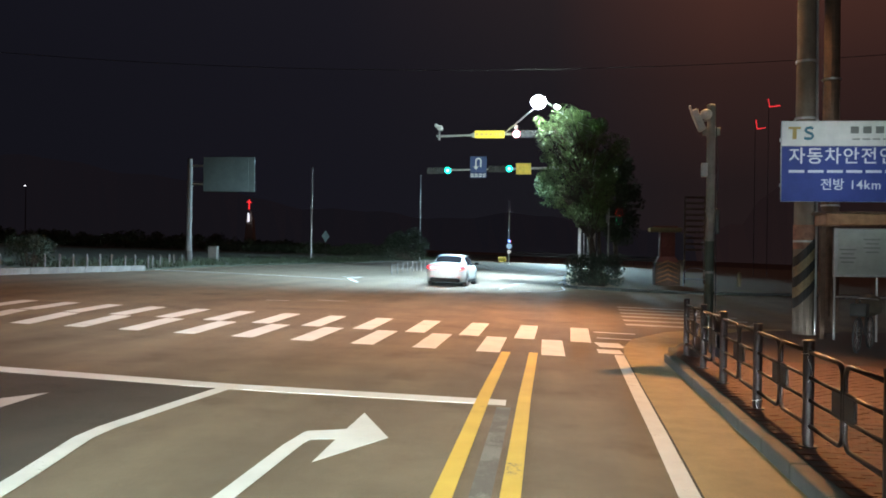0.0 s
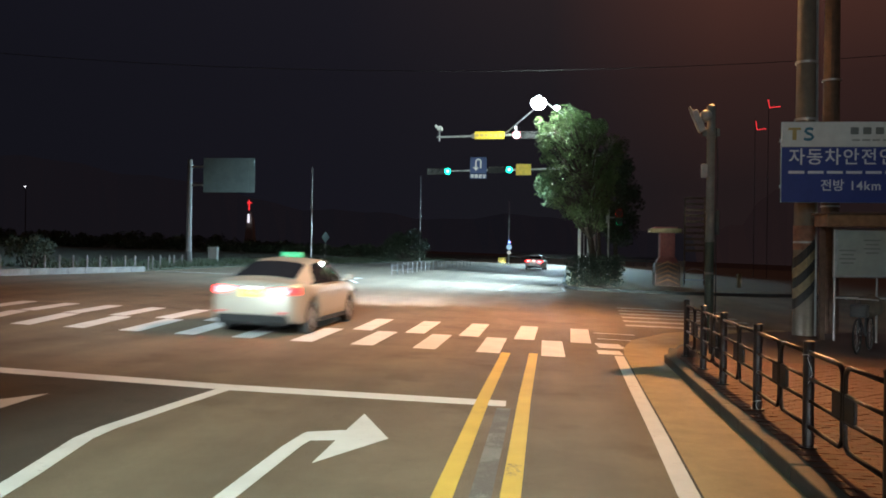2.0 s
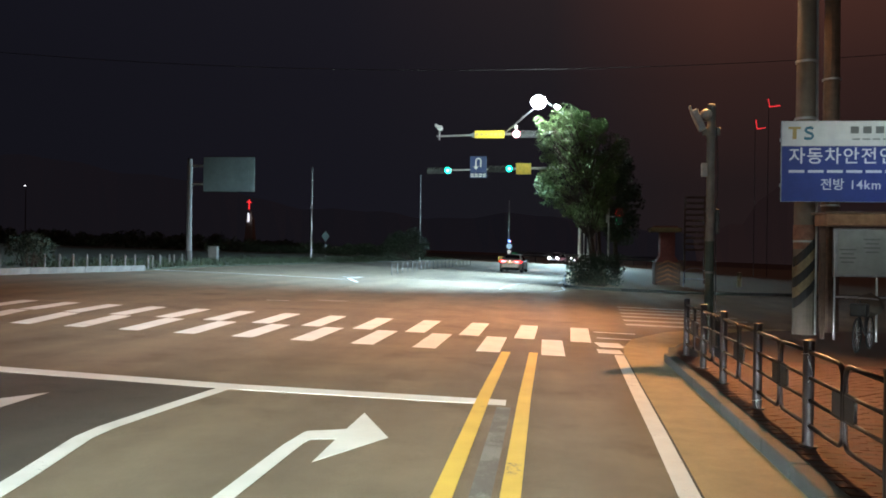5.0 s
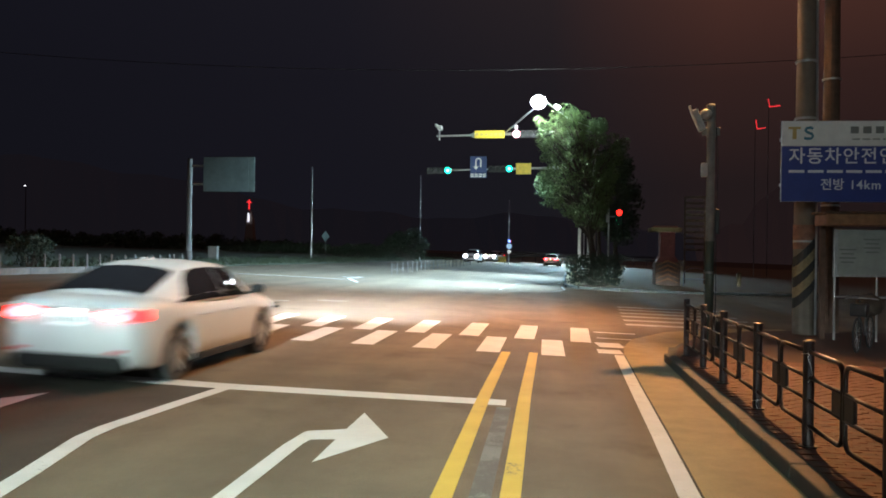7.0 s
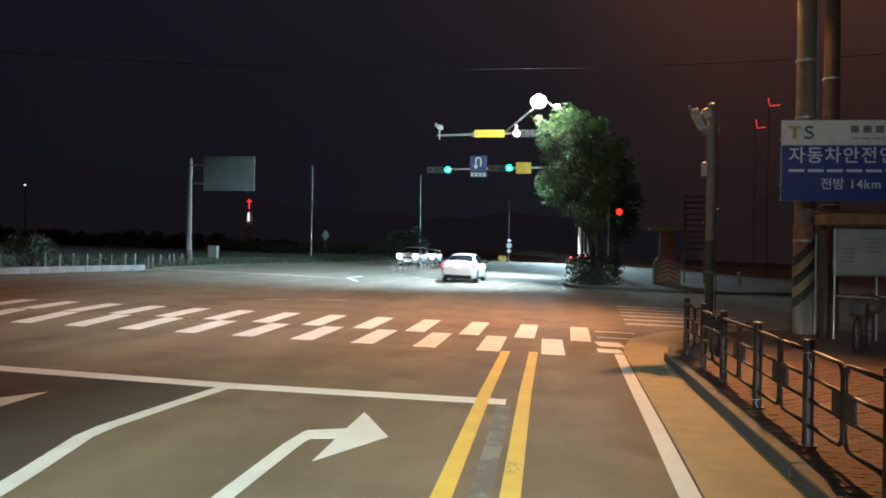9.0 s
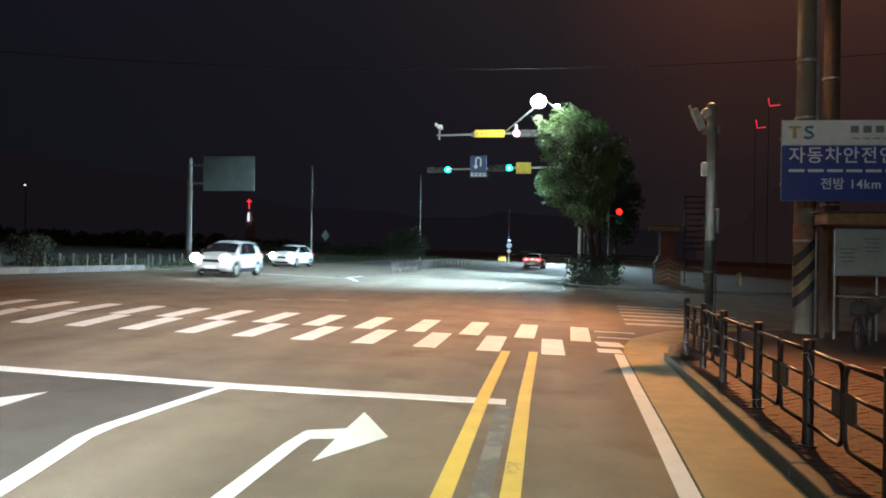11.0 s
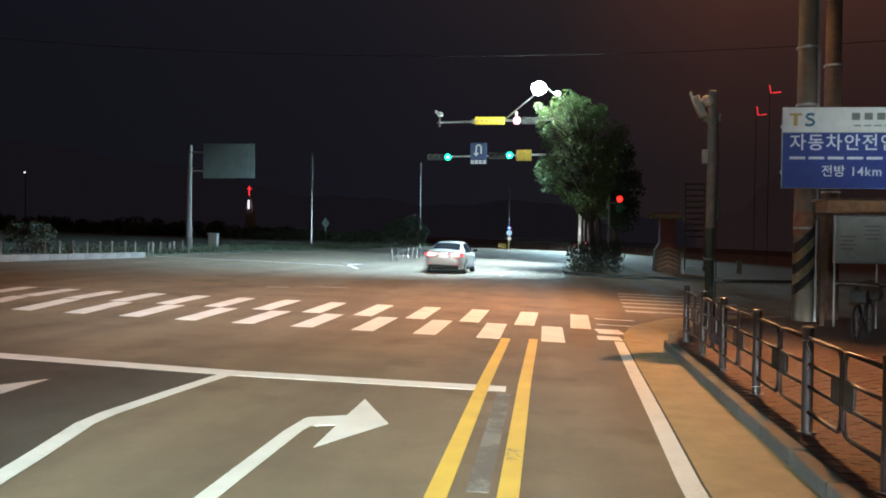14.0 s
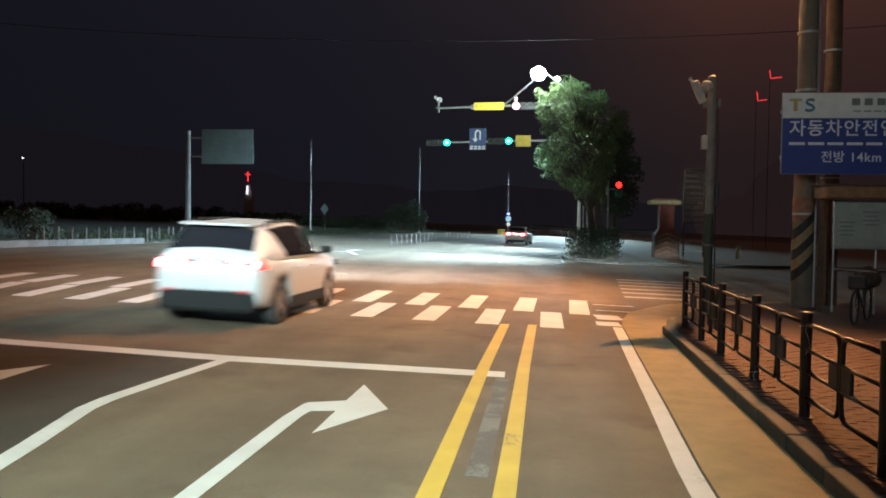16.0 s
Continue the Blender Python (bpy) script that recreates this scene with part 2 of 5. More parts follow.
POLE_GREY = mat("weathered_grey_steel", (0.17, 0.165, 0.155), 0.7, 0.1, vary=0.25, scale=5, bump=0.1)
DULL_WHITE = mat("dull_white_casing", (0.33, 0.33, 0.33), 0.6, vary=0.2, scale=6)
G_TAXI = glow("taxi_lamp", (0.02, 0.22, 0.09), 0.08)

# ---- mesh helpers ----


def part(name, bm, material, parent=None, label="", smooth=False):
    me = bpy.data.meshes.new(name)
    bm.to_mesh(me)
    bm.free()
    for mm in (material if isinstance(material, (list, tuple)) else [material]):
        me.materials.append(mm)
    if smooth:
        me.polygons.foreach_set("use_smooth", [True] * len(me.polygons))
    ob = new(name, me)
    if parent:
        ob.parent = parent
    if label:
        tagged(ob, label)
    return ob


def thing(name, label, category, m, group="", kind=""):
    ob = new(name)
    ob.empty_display_size = 0.1
    ob.matrix_basis = m
    return tagged(ob, label, category, group, kind)


def box(bm, c, s, bevel=0.0, m=None):
    r = bmesh.ops.create_cube(bm, size=1.0, matrix=Matrix.Translation(c) @ (m or Matrix()) @ Matrix.Diagonal((*s, 1)))
    if bevel:
        es = list({e for v in r["verts"] for e in v.link_edges})
        bmesh.ops.bevel(bm, geom=es, offset=bevel, segments=2, affect="EDGES", profile=0.5)
    return bm


def rod(bm, a, b, r0, r1=None, seg=10, caps=True):
    a, b = Vector(a), Vector(b)
    d = b - a
    m = Matrix.Translation((a + b) / 2) @ d.to_track_quat("Z", "Y").to_matrix().to_4x4()
    bmesh.ops.create_cone(bm, cap_ends=caps, segments=seg, radius1=r0, radius2=r0 if r1 is None else r1, depth=d.length, matrix=m)
    return bm


def ball(bm, c, r, s=(1, 1, 1), u=12, v=8):
    bmesh.ops.create_uvsphere(bm, u_segments=u, v_segments=v, radius=r, matrix=Matrix.Translation(c) @ Matrix.Diagonal((*s, 1)))
    return bm


def tube(bm, pts, r, seg=8, closed=False):
    """A round bar bent along the points."""
    pts = [Vector(p) for p in pts]
    n = len(pts)
    rings = []
    for i, p in enumerate(pts):
        a = pts[(i - 1) % n] if (i or closed) else p
        b = pts[(i + 1) % n] if (i < n - 1 or closed) else p
        q = (b - a).normalized().to_track_quat("Z", "X").to_matrix()
        rings.append([bm.verts.new(p + q @ Vector((r * math.cos(k * 2 * math.pi / seg), r * math.sin(k * 2 * math.pi / seg), 0))) for k in range(seg)])
    for i in range(n if closed else n - 1):
        A, Bq = rings[i], rings[(i + 1) % n]
        off = min(range(seg), key=lambda o: sum((A[k].co - Bq[(k + o) % seg].co).length for k in range(seg)))
        for k in range(seg):
            bm.faces.new((A[k], A[(k + 1) % seg], Bq[(k + 1 + off) % seg], Bq[(k + off) % seg]))
    if not closed:
        bm.faces.new(rings[0][::-1]), bm.faces.new(rings[-1])
    return bm


def prism(bm, poly, z0, z1):
    """A flat plate with the outline poly (counter-clockwise seen from above)."""
    lo = [bm.verts.new((x, y, z0)) for x, y in poly]
    hi = [bm.verts.new((x, y, z1)) for x, y in poly]
    bm.faces.new(lo[::-1]), bm.faces.new(hi)
    for i in range(len(poly)):
        j = (i + 1) % len(poly)
        bm.faces.new((lo[i], lo[j], hi[j], hi[i]))
    return bm


def drape(bm):
    for v in bm.verts:
        v.co.z += gz(v.co.x)
    return bm


def loft(bm, rings, closed=True):
    vs = [[bm.verts.new(p) for p in r] for r in rings]
    n = len(vs[0])
    for a, b in zip(vs, vs[1:]):
        for k in range(n if closed else n - 1):
            bm.faces.new((a[k], a[(k + 1) % n], b[(k + 1) % n], b[k]))
    if closed:
        bm.faces.new(vs[0][::-1]), bm.faces.new(vs[-1])
    return bm


def lerp(tab, x):
    return float(np.interp(x, [a for a, _ in tab], [b for _, b in tab]))


# ---- ground, carriageway and markings ----
bm = bmesh.new()
gx = [-900, -400, -150, -60, -25, -10, 0, 10, 25, 60, 150, 400, 900]
gy = [-900, -300, -100, -30, 0, 10, 20, 40, 80, 150, 400, 900, 1500]
grid = [[bm.verts.new((x, y, gz(x))) for x in gx] for y in gy]
for j in range(len(gy) - 1):
    for i in range(len(gx) - 1):
        bm.faces.new((grid[j][i], grid[j][i + 1], grid[j + 1][i + 1], grid[j + 1][i]))
tagged(part("road", bm, ASPHALT), "worn grey asphalt junction with faint patches and stains", "road", kind="structure")


def marking(name, label, poly, material, lift=0.0025):
    bm = drape(prism(bmesh.new(), poly, -0.004, lift))
    return tagged(part(name, bm, material), label, "road marking", kind="structure")


def strip(pts, w):
    """Outline of a line of width w along pts."""
    L, R = [], []
    for i, p in enumerate(pts):
        a, b = Vector(pts[max(i - 1, 0)]), Vector(pts[min(i + 1, len(pts) - 1)])
        d = (b - a).normalized()
        n = Vector((-d.y, d.x)) * w / 2
        L.append((p[0] + n.x, p[1] + n.y)), R.append((p[0] - n.x, p[1] - n.y))
    return R + L[::-1]


# the outer lanes were resurfaced up to the stop line, in a darker asphalt
tagged(part("lane_resurfacing", drape(prism(bmesh.new(), [(-3.40, -30.0), (-3.40, 3.0), (-3.60, 4.6), (-3.77, 5.55), (-3.995, 6.64), (-4.01, 7.05), (-3.92, 8.1), (-3.80, 9.3), (-7.0, 9.5), (-14.0, 10.1), (-14.0, -30.0)], -0.02, 0.0012)), ASPHALT_NEW), "darker resurfaced asphalt of the outer lanes", "road", kind="structure")
marking("stop_line", "worn white stop line across the lanes", strip([(-0.46, 9.48), (-3.8, 9.41), (-7.0, 9.60), (-9.0, 9.76)], 0.34), PAINT_WHITE)
marking("lane_line", "white lane line that bends towards the stop line", strip([(-3.38, 3.0), (-3.60, 4.6), (-3.77, 5.55), (-3.995, 6.64), (-4.01, 7.05), (-3.92, 8.1), (-3.80, 9.28)], 0.165), PAINT_WHITE)
marking("turn_arrow", "white turn arrow painted on the asphalt", [(-2.25, 3.4), (-2.11, 3.4), (-2.12, 6.6), (-2.12, 6.95), (-2.10, 7.13), (-1.885, 7.2), (-1.87, 6.40), (-1.44, 7.40), (-1.895, 8.41), (-1.893, 7.62), (-2.22, 7.44), (-2.24, 7.36), (-2.27, 6.86)], PAINT_WHITE)
marking("turn_arrow", "white turn arrow painted on the asphalt", [(-6.1, 5.0), (-5.85, 5.0), (-5.85, 6.6), (-5.4, 6.9), (-5.46, 8.38), (-5.95, 7.5), (-5.8, 7.3), (-6.1, 6.9)], PAINT_WHITE)
marking("centre_line", "solid yellow line of a double centre line", strip([(-0.72, -40), (-0.728, 5.7), (-0.738, 9.9), (-0.70, 14.18)], 0.152), PAINT_YELLOW, 0.006)
marking("centre_line", "solid yellow line of a double centre line", strip([(-0.24, -40), (-0.245, 5.8), (-0.255, 10.0), (-0.225, 14.28)], 0.15), PAINT_YELLOW, 0.006)
marking("edge_line", "white edge line beside the gutter", strip([(1.03, -40), (1.07, 6.2), (1.125, 8.3), (1.19, 11.4), (1.27, 14.6)], 0.17), PAINT_WHITE)
marking("gutter_joint", "dark joint between the edge line and the gutter", strip([(1.122, -40), (1.162, 6.2), (1.217, 8.3), (1.283, 11.4), (1.363, 14.6)], 0.02), SEAM, 0.0075)
marking("old_line", "rubbed-out white line between the yellow lines", strip([(-0.46, 5.6), (-0.47, 9.2)], 0.16), PAINT_OLD)
for k in range(11):
    bl, tr = (-0.09 - 1.128 * k, 14.06 + 0.045 * k), (0.33 - 1.10 * k - 0.009 * k * k, 16.5 + 0.05 * k)
    marking("crossing_bar", "white bar of a staggered pedestrian crossing", [bl, (bl[0] + 0.41, bl[1]), (tr[0] - 0.02, tr[1]), (tr[0] - 0.43, tr[1])], PAINT_WHITE)
for k in range(13):
    bl, tr = (0.47 - 1.129 * k, 16.44 + 0.066 * k), (0.98 - 1.162 * k, 19.42)
    marking("crossing_bar", "white bar of a staggered pedestrian crossing", [bl, (bl[0] + 0.41, bl[1] - 0.02), (tr[0] - 0.02, tr[1]), (tr[0] - 0.43, tr[1])], PAINT_WHITE)
marking("crossing_bar", "white bar at the end of the crossing", [(0.92, 14.78), (1.36, 14.78), (1.34, 15.35), (0.92, 15.35)], PAINT_WHITE)
marking("crossing_bar", "white bar at the end of the crossing", [(1.0, 15.75), (1.5, 15.75), (1.42, 16.5), (0.94, 16.5)], PAINT_WHITE)
for y0 in (17.35, 18.6):
    marking("crossing_bar", "thin white bar beside the crossing", [(1.05, y0), (1.95, y0 - 0.05), (1.95, y0 + 0.06), (1.05, y0 + 0.11)], PAINT_WHITE)
for k in range(6):
    y0 = 20.9 + 1.35 * k
    marking("side_crossing_bar", "long white bar of the side street crossing", [(1.98 + 0.07 * k, y0), (5.6, y0), (5.6, y0 + 0.42), (1.98 + 0.07 * k, y0 + 0.42)], PAINT_FADED)
for a, b in (((-8.30, 23.35), (-7.68, 23.6)), ((-7.0, 24.4), (-6.1, 24.5))):
    marking("guide_dash", "short faded white dash inside the junction", strip([a, b], 0.13), PAINT_FADED)
# shadow seam over the far lanes, its shade painted as a dark strip
marking("shadow_seam", "thin dark shadow seam painted across the carriageway", strip([(-7.7, 44.2), (-4.4, 43.9)], 0.12), SEAM, 0.0075)
marking("guide_line", "thin white guide line through the junction", strip([(-21, 40.5), (-16.4, 40.7), (-13.2, 40.3), (-9.9, 39.5)], 0.16), PAINT_WHITE)
marking("guide_line", "thin white guide line through the junction", strip([(-10.9, 42.6), (-9.9, 42.9), (-10.1, 40.6), (-8.8, 37.1)], 0.18), PAINT_WHITE)
arc = [(-2.1 + 1.9 * (1 - math.cos(a)) * 0.9, 36.2 + 9.5 * math.sin(a)) for a in [i * math.pi / 16 for i in range(9)]]
marking("guide_arc", "curved faded guide line beside the far kerb", strip(arc + [(0.6, 45.8), (1.0, 50)], 0.10), PAINT_FADED)
marking("guide_arc", "curved white guide line beside the far kerb", strip([(-1.6, 35.2), (0.2, 36.0), (0.8, 38.4), (0.72, 42)], 0.09), PAINT_FADED)

# ---- pavements, kerbs and gutter ----
NEAR_EDGE = [(1.97, -40), (1.97, 13.2), (2.02, 14.0), (2.2, 15.2), (2.6, 16.6), (3.3, 18.2), (4.4, 19.6), (6.0, 20.6), (9.0, 21.4), (45, 24)]
FAR_EDGE = [(0.95, 41.2), (1.5, 40.2), (3.0, 39.7), (5.6, 39.7), (9, 40.8), (12.1, 42.6), (20, 46), (45, 54)]


def slab(name, label, poly, h, material, category="pavement"):
    bm = drape(prism(bmesh.new(), poly, -0.05, h))
    return tagged(part(name, bm, material), label, category, kind="structure")


pavement = slab("pavement", "red block pavement behind the guard rail", [(x + 0.14, y - (0.1 if y > 14 else 0)) for x, y in NEAR_EDGE] + [(45, -40)], 0.115, PAVER_BED)
gutter = tagged(part("gutter", drape(prism(bmesh.new(), [(x + 0.03, y) for x, y in NEAR_EDGE[:8]] + [(6.0, 21.9), (4.0, 20.9), (2.7, 19.4), (1.75, 17.4), (1.45, 15.8), (1.357, 14.6), (1.277, 11.4), (1.212, 8.3), (1.157, 6.2), (1.117, -40)], -0.02, 0.006)), CONCRETE), "pale concrete gutter strip beside the kerb", "gutter", kind="structure")
far_pavement = slab("far_pavement", "dark pavement on the far corner of the side street", FAR_EDGE + [(60, 56), (60, 130), (30, 160), (12, 128), (5.5, 105), (3.2, 88), (2.0, 70), (1.2, 55)], 0.13, CONCRETE)


def along(pts, step):
    """Points and headings at even steps along a line."""
    out, left = [], 0.0
    for a, b in zip(pts, pts[1:]):
        a, b = Vector(a), Vector(b)
        d, L = (b - a).normalized(), (b - a).length
        s = left
        while s < L:
            out.append((a + d * s, math.atan2(d.y, d.x)))
            s += step
        left = s - L
    return out


def kerb_run(name, label, pts, step, material, height, group):
    """Kerb stones laid end to end: each is a piece of the kerb."""
    root = thing(name, label, "kerb", Matrix(), kind="structure")
    bm = box(bmesh.new(), (0, 0, 0), (step - 0.012, 0.17, 0.34), 0.018)
    me = bpy.data.meshes.new("kerb_stone")
    bm.to_mesh(me)
    bm.free()
    me.materials.append(material)
    for p, a in along(pts, step):
        q = p + Vector((math.cos(a), math.sin(a))) * step / 2
        ob = new("kerb_stone", me)
        ob.parent = root
        ob.matrix_basis = pose(q.x, q.y, gz(q.x) + height(q.y) - 0.17 + random.uniform(-0.004, 0.004), 0, math.degrees(-SLOPE * math.cos(a)), math.degrees(a) + random.uniform(-0.4, 0.4))
    return root


kerb_run("kerb", "grey kerb stones along the guard rail", [(2.05, -12)] + [(x + 0.08, y) for x, y in NEAR_EDGE[1:-1]], 0.9, KERBSTONE, lambda y: 0.145 if y < 13.6 else max(0.04, 0.145 - (y - 13.6) * 0.05), "")
kerb_run("far_kerb", "pale kerb stones round the far corner", [(1.3, 60), (1.0, 50), (0.9, 43.5)] + FAR_EDGE, 1.0, KERBSTONE, lambda y: 0.15, "")
kerb_run("verge_kerb", "low whitewashed concrete kerb under the post fence", [(-24.2, 16.0), (-21.5, 29.0), (-20.25, 38.2)], 1.1, KERB_WHITE, lambda y: 0.27, "")

# left verge, with rough grass
verge = slab("verge", "dark grassy verge beyond the junction", [(-24.4, 15), (-21.6, 29), (-20.35, 38.2), (-20.8, 46), (-20.2, 54), (-19, 65), (-17.4, 77), (-16.7, 89), (-15.3, 105), (-12, 135), (-8, 165), (-6, 240), (-300, 240), (-300, 15)], 0.06, GRASS_SOIL, "verge")


def tufts(name, label, spots, h, material, blades=5):
    bm = bmesh.new()
    for x, y, z in spots:
        for _ in range(blades):
            a, l = random.uniform(0, 6.28), h * random.uniform(0.5, 1.3)
            dx, dy, w = math.cos(a) * l * 0.4, math.sin(a) * l * 0.4, 0.02 + h * 0.04
            ox, oy = random.uniform(-0.1, 0.1), random.uniform(-0.1, 0.1)
            v = [bm.verts.new((x + ox - w * math.sin(a), y + oy + w * math.cos(a), z)), bm.verts.new((x + ox + w * math.sin(a), y + oy - w * math.cos(a), z)), bm.verts.new((x + ox + dx, y + oy + dy, z + l))]
            bm.faces.new(v)
    return tagged(part(name, bm, material), label, "grass", kind="stuff")


spots = []
for _ in range(2600):
    y = random.uniform(36, 120)
    edge = np.interp(y, [15, 29, 38.2, 46, 54, 65, 77, 89, 105, 135], [-24.4, -21.6, -20.35, -20.8, -20.2, -19, -17.4, -16.7, -15.3, -12])
    x = edge - 0.2 - abs(random.gauss(0, 4))
    spots.append((x, y, gz(x) + 0.05))
tufts("verge_grass", "uneven dark grass along the verge", spots, 0.3, GRASS)

# ---- trees and bushes ----


def leaves(bm, c, r, n, size, squash=0.8, droop=0.0):
    for _ in range(n):
        while True:
            p = Vector((random.uniform(-1, 1), random.uniform(-1, 1), random.uniform(-1, 1)))
            if 0.25 < p.length < 1:
                break
        q = Vector(c) + Vector((p.x * r, p.y * r, p.z * r * squash))
        s = size * random.uniform(0.6, 1.4)
        m = Euler((random.uniform(-1, 1), random.uniform(-1, 1) + droop, random.uniform(0, 6.28))).to_matrix()
        vs = [bm.verts.new(q + m @ Vector(v)) for v in ((-s, 0, 0), (0, -s * 0.42, s * 0.1), (s, 0, -s * 0.15), (0, s * 0.42, s * 0.1))]
        bm.faces.new(vs)


def tree(name, label, m, height, clumps, trunk_r=0.2, leaf=LEAF, size=0.13, per=130, lean=0.0):
    """clumps: (x, y, z, radius) round which the leaves sit, in the tree's space."""
    top = thing(name, label, "tree", m)
    bm = bmesh.new()
    pts = [Vector((lean * k / 6 + 0.06 * math.sin(k * 1.7), 0.06 * math.cos(k * 2.3), -0.1 + height * 0.82 * k / 6)) for k in range(7)]
    for k in range(6):
        rod(bm, pts[k], pts[k + 1], trunk_r * (1 - k / 7.5), trunk_r * (1 - (k + 1) / 7.5), 9)
    for x, y, z, r in clumps:
        k = min(5, max(2, int(z / height * 6)))
        rod(bm, pts[k], (x * 0.85, y * 0.85, z - r * 0.2), trunk_r * 0.32, 0.02, 6)
    part("trunk", bm, BARK, top)
    bm = bmesh.new()
    for x, y, z, r in clumps:
        leaves(bm, (x, y, z), r, int(per * r * r / 0.5), size)
    part("crown", bm, leaf, top)
    return top


def crown_clumps(n, rx, ry, z0, z1, r0, r1, narrow=0.5):
    out = []
    for _ in range(n):
        z = random.uniform(z0, z1)
        f = (z - z0) / (z1 - z0)
        w = (1 - f * narrow) * (0.6 + 0.4 * min(1, f * 4))
        a = random.uniform(0, 6.28)
        d = math.sqrt(random.uniform(0.1, 1))
        out.append((math.cos(a) * rx * w * d, math.sin(a) * ry * w * d, z, random.uniform(r0, r1)))
    return out


def crown_by_height(n, profile, depth, r0, r1):
    """Clumps that fill an outline: profile rows are (height, left edge, right edge)."""
    hs = [p[0] for p in profile]
    out = []
    while len(out) < n:
        z = random.uniform(hs[0], hs[-1])
        a, b = np.interp(z, hs, [p[1] for p in profile]), np.interp(z, hs, [p[2] for p in profile])
        r = random.uniform(r0, r1)
        u = random.uniform(0, 1)
        x = a + r * 0.6 + (b - a - 1.2 * r) * u
        y = random.uniform(-1, 1) * depth * math.sqrt(max(0.06, 1 - (2 * u - 1) ** 2))
        out.append((float(x), y, z, r))
    return out


tree("corner_tree", "leafy green tree lit from above by the street lamp", pose(2.35, 41.9, gz(2.35) + 0.13), 9.0,
     crown_by_height(150, [(2.9, -0.6, 0.4), (3.4, -1.3, 0.6), (4.2, -2.4, 0.75), (4.8, -3.0, 1.0), (5.4, -3.1, 1.6), (6.6, -3.25, 1.9), (7.4, -3.2, 1.5), (8.1, -2.9, 0.7), (8.7, -2.1, -0.6)], 1.7, 0.3, 0.62) + [(-2.9 + 0.22 * k, -0.9 - 0.1 * (k % 3), 8.3 - 0.3 * ((k * 2) % 5), 0.3) for k in range(8)],
     0.21, LEAF, 0.062, 400, -0.6)
tree("roadside_tree", "dark leafy tree behind the corner", pose(4.6, 57.0, gz(4.6) + 0.13), 8.6,
     crown_by_height(50, [(2.6, -1.2, 1.0), (3.5, -1.8, 1.5), (6.0, -2.2, 1.8), (8.6, -1.4, 0.6)], 1.8, 0.5, 0.9), 0.2, LEAF_DARK, 0.13, 150)
tree("roadside_tree", "dark slim tree beside the far road", pose(2.9, 47.2, gz(2.9) + 0.13), 7.5, crown_clumps(16, 1.1, 1.1, 4.4, 7.2, 0.5, 0.8, 0.4), 0.17, LEAF_DARK, 0.14, 120)


def bush(name, label, x, y, blobs, material, size=0.08, per=260):
    top = thing(name, label, "bush", pose(x, y, gz(x) + 0.08))
    bm = bmesh.new()
    for bx, by, bz, r in blobs:
        rod(bm, (bx * 0.3, by * 0.3, -0.1), (bx, by, bz), 0.03, 0.012, 6)
    part("branchwork", bm, BARK, top)
    bm = bmesh.new()
    for bx, by, bz, r in blobs:
        leaves(bm, (bx, by, bz), r, int(per * r * r / 0.25), size)
    part("foliage", bm, material, top)
    return top


bush("corner_bush", "dense dark clipped bush on the far corner", 2.2, 41.3, [(-0.95 + 0.24 * k, random.uniform(-0.25, 0.25), z, random.uniform(0.4, 0.5)) for k in range(10) for z in (0.4, 0.9, 1.35 - 0.18 * (k == 0))], LEAF_DARK, 0.07, 200)
bush("verge_bush", "grey-green shrub beside the far carriageway", -16.6, 95.0, [(random.uniform(-2.1, 2.1), random.uniform(-1, 1), random.uniform(0.6, 3.4) , random.uniform(0.6, 1.0)) for _ in range(26)], LEAF_DARK, 0.15, 60)
bush("verge_bush", "low dark shrub behind the post fence", -24.9, 36.5, [(random.uniform(-1.0, 0.9), random.uniform(-0.6, 0.6), random.uniform(0.3, 1.2), random.uniform(0.35, 0.55)) for _ in range(12)], LEAF_DARK, 0.09, 140)


# a belt of scrub that closes the verge towards the fields
bm = bmesh.new()
for k in range(150):
    f = k / 149
    x, y = -92 + 70 * f + random.uniform(-1.5, 1.5), 84 + 44 * f + random.uniform(-4, 4)
    h = 1.5 + 1.3 * abs(noise.noise(Vector((f * 9, 3, 0)))) * 2
    for j in range(3):
        leaves(bm, (x + random.uniform(-0.8, 0.8), y, gz(x) + h * random.uniform(0.2, 0.75)), random.uniform(0.7, 1.2), 60, 0.26)
tagged(part("verge_scrub", bm, LEAF_DARK), "belt of dark scrub beyond the grass verge", "scrub", kind="stuff")

# plain backdrop of distance: low hills far behind everything, haze painted as faint glow
def hills(a0, a1, height, label, material):
    """A ridge 390 m off between two bearings, in degrees from the x axis."""
    bm = bmesh.new()
    n = 90
    base, crest = [], []
    for i in range(n + 1):
        a = radians(a0 + (a1 - a0) * i / n)
        x, y = math.cos(a) * 390, math.sin(a) * 390
        base.append(bm.verts.new((x, y, gz(x) - 6)))
        crest.append(bm.verts.new((x * 1.06, y * 1.06, height(i, i / n) + gz(x))))
    for i in range(n):
        bm.faces.new((base[i], base[i + 1], crest[i + 1], crest[i]))
    tagged(part("backdrop", bm, material), label, "hills", kind="structure")


hills(80, 178, lambda i, f: 10 + 22 * min(1, f * 2.2) + 4 * math.sin(i * 0.21) + 1.5 * math.sin(i * 0.63 + 1) + 0.7 * math.sin(i * 1.7), "low dim hills with night haze painted as a glow", HAZE)
hills(2, 82.5, lambda i, f: 58 * min(1, (1 - f) * 7) + 5 * math.sin(i * 0.43) + 2.5 * math.sin(i * 1.31 + 1) + 1.6 * math.sin(i * 2.9), "dark wooded hill added with warm haze painted as a glow", HAZE_WARM)

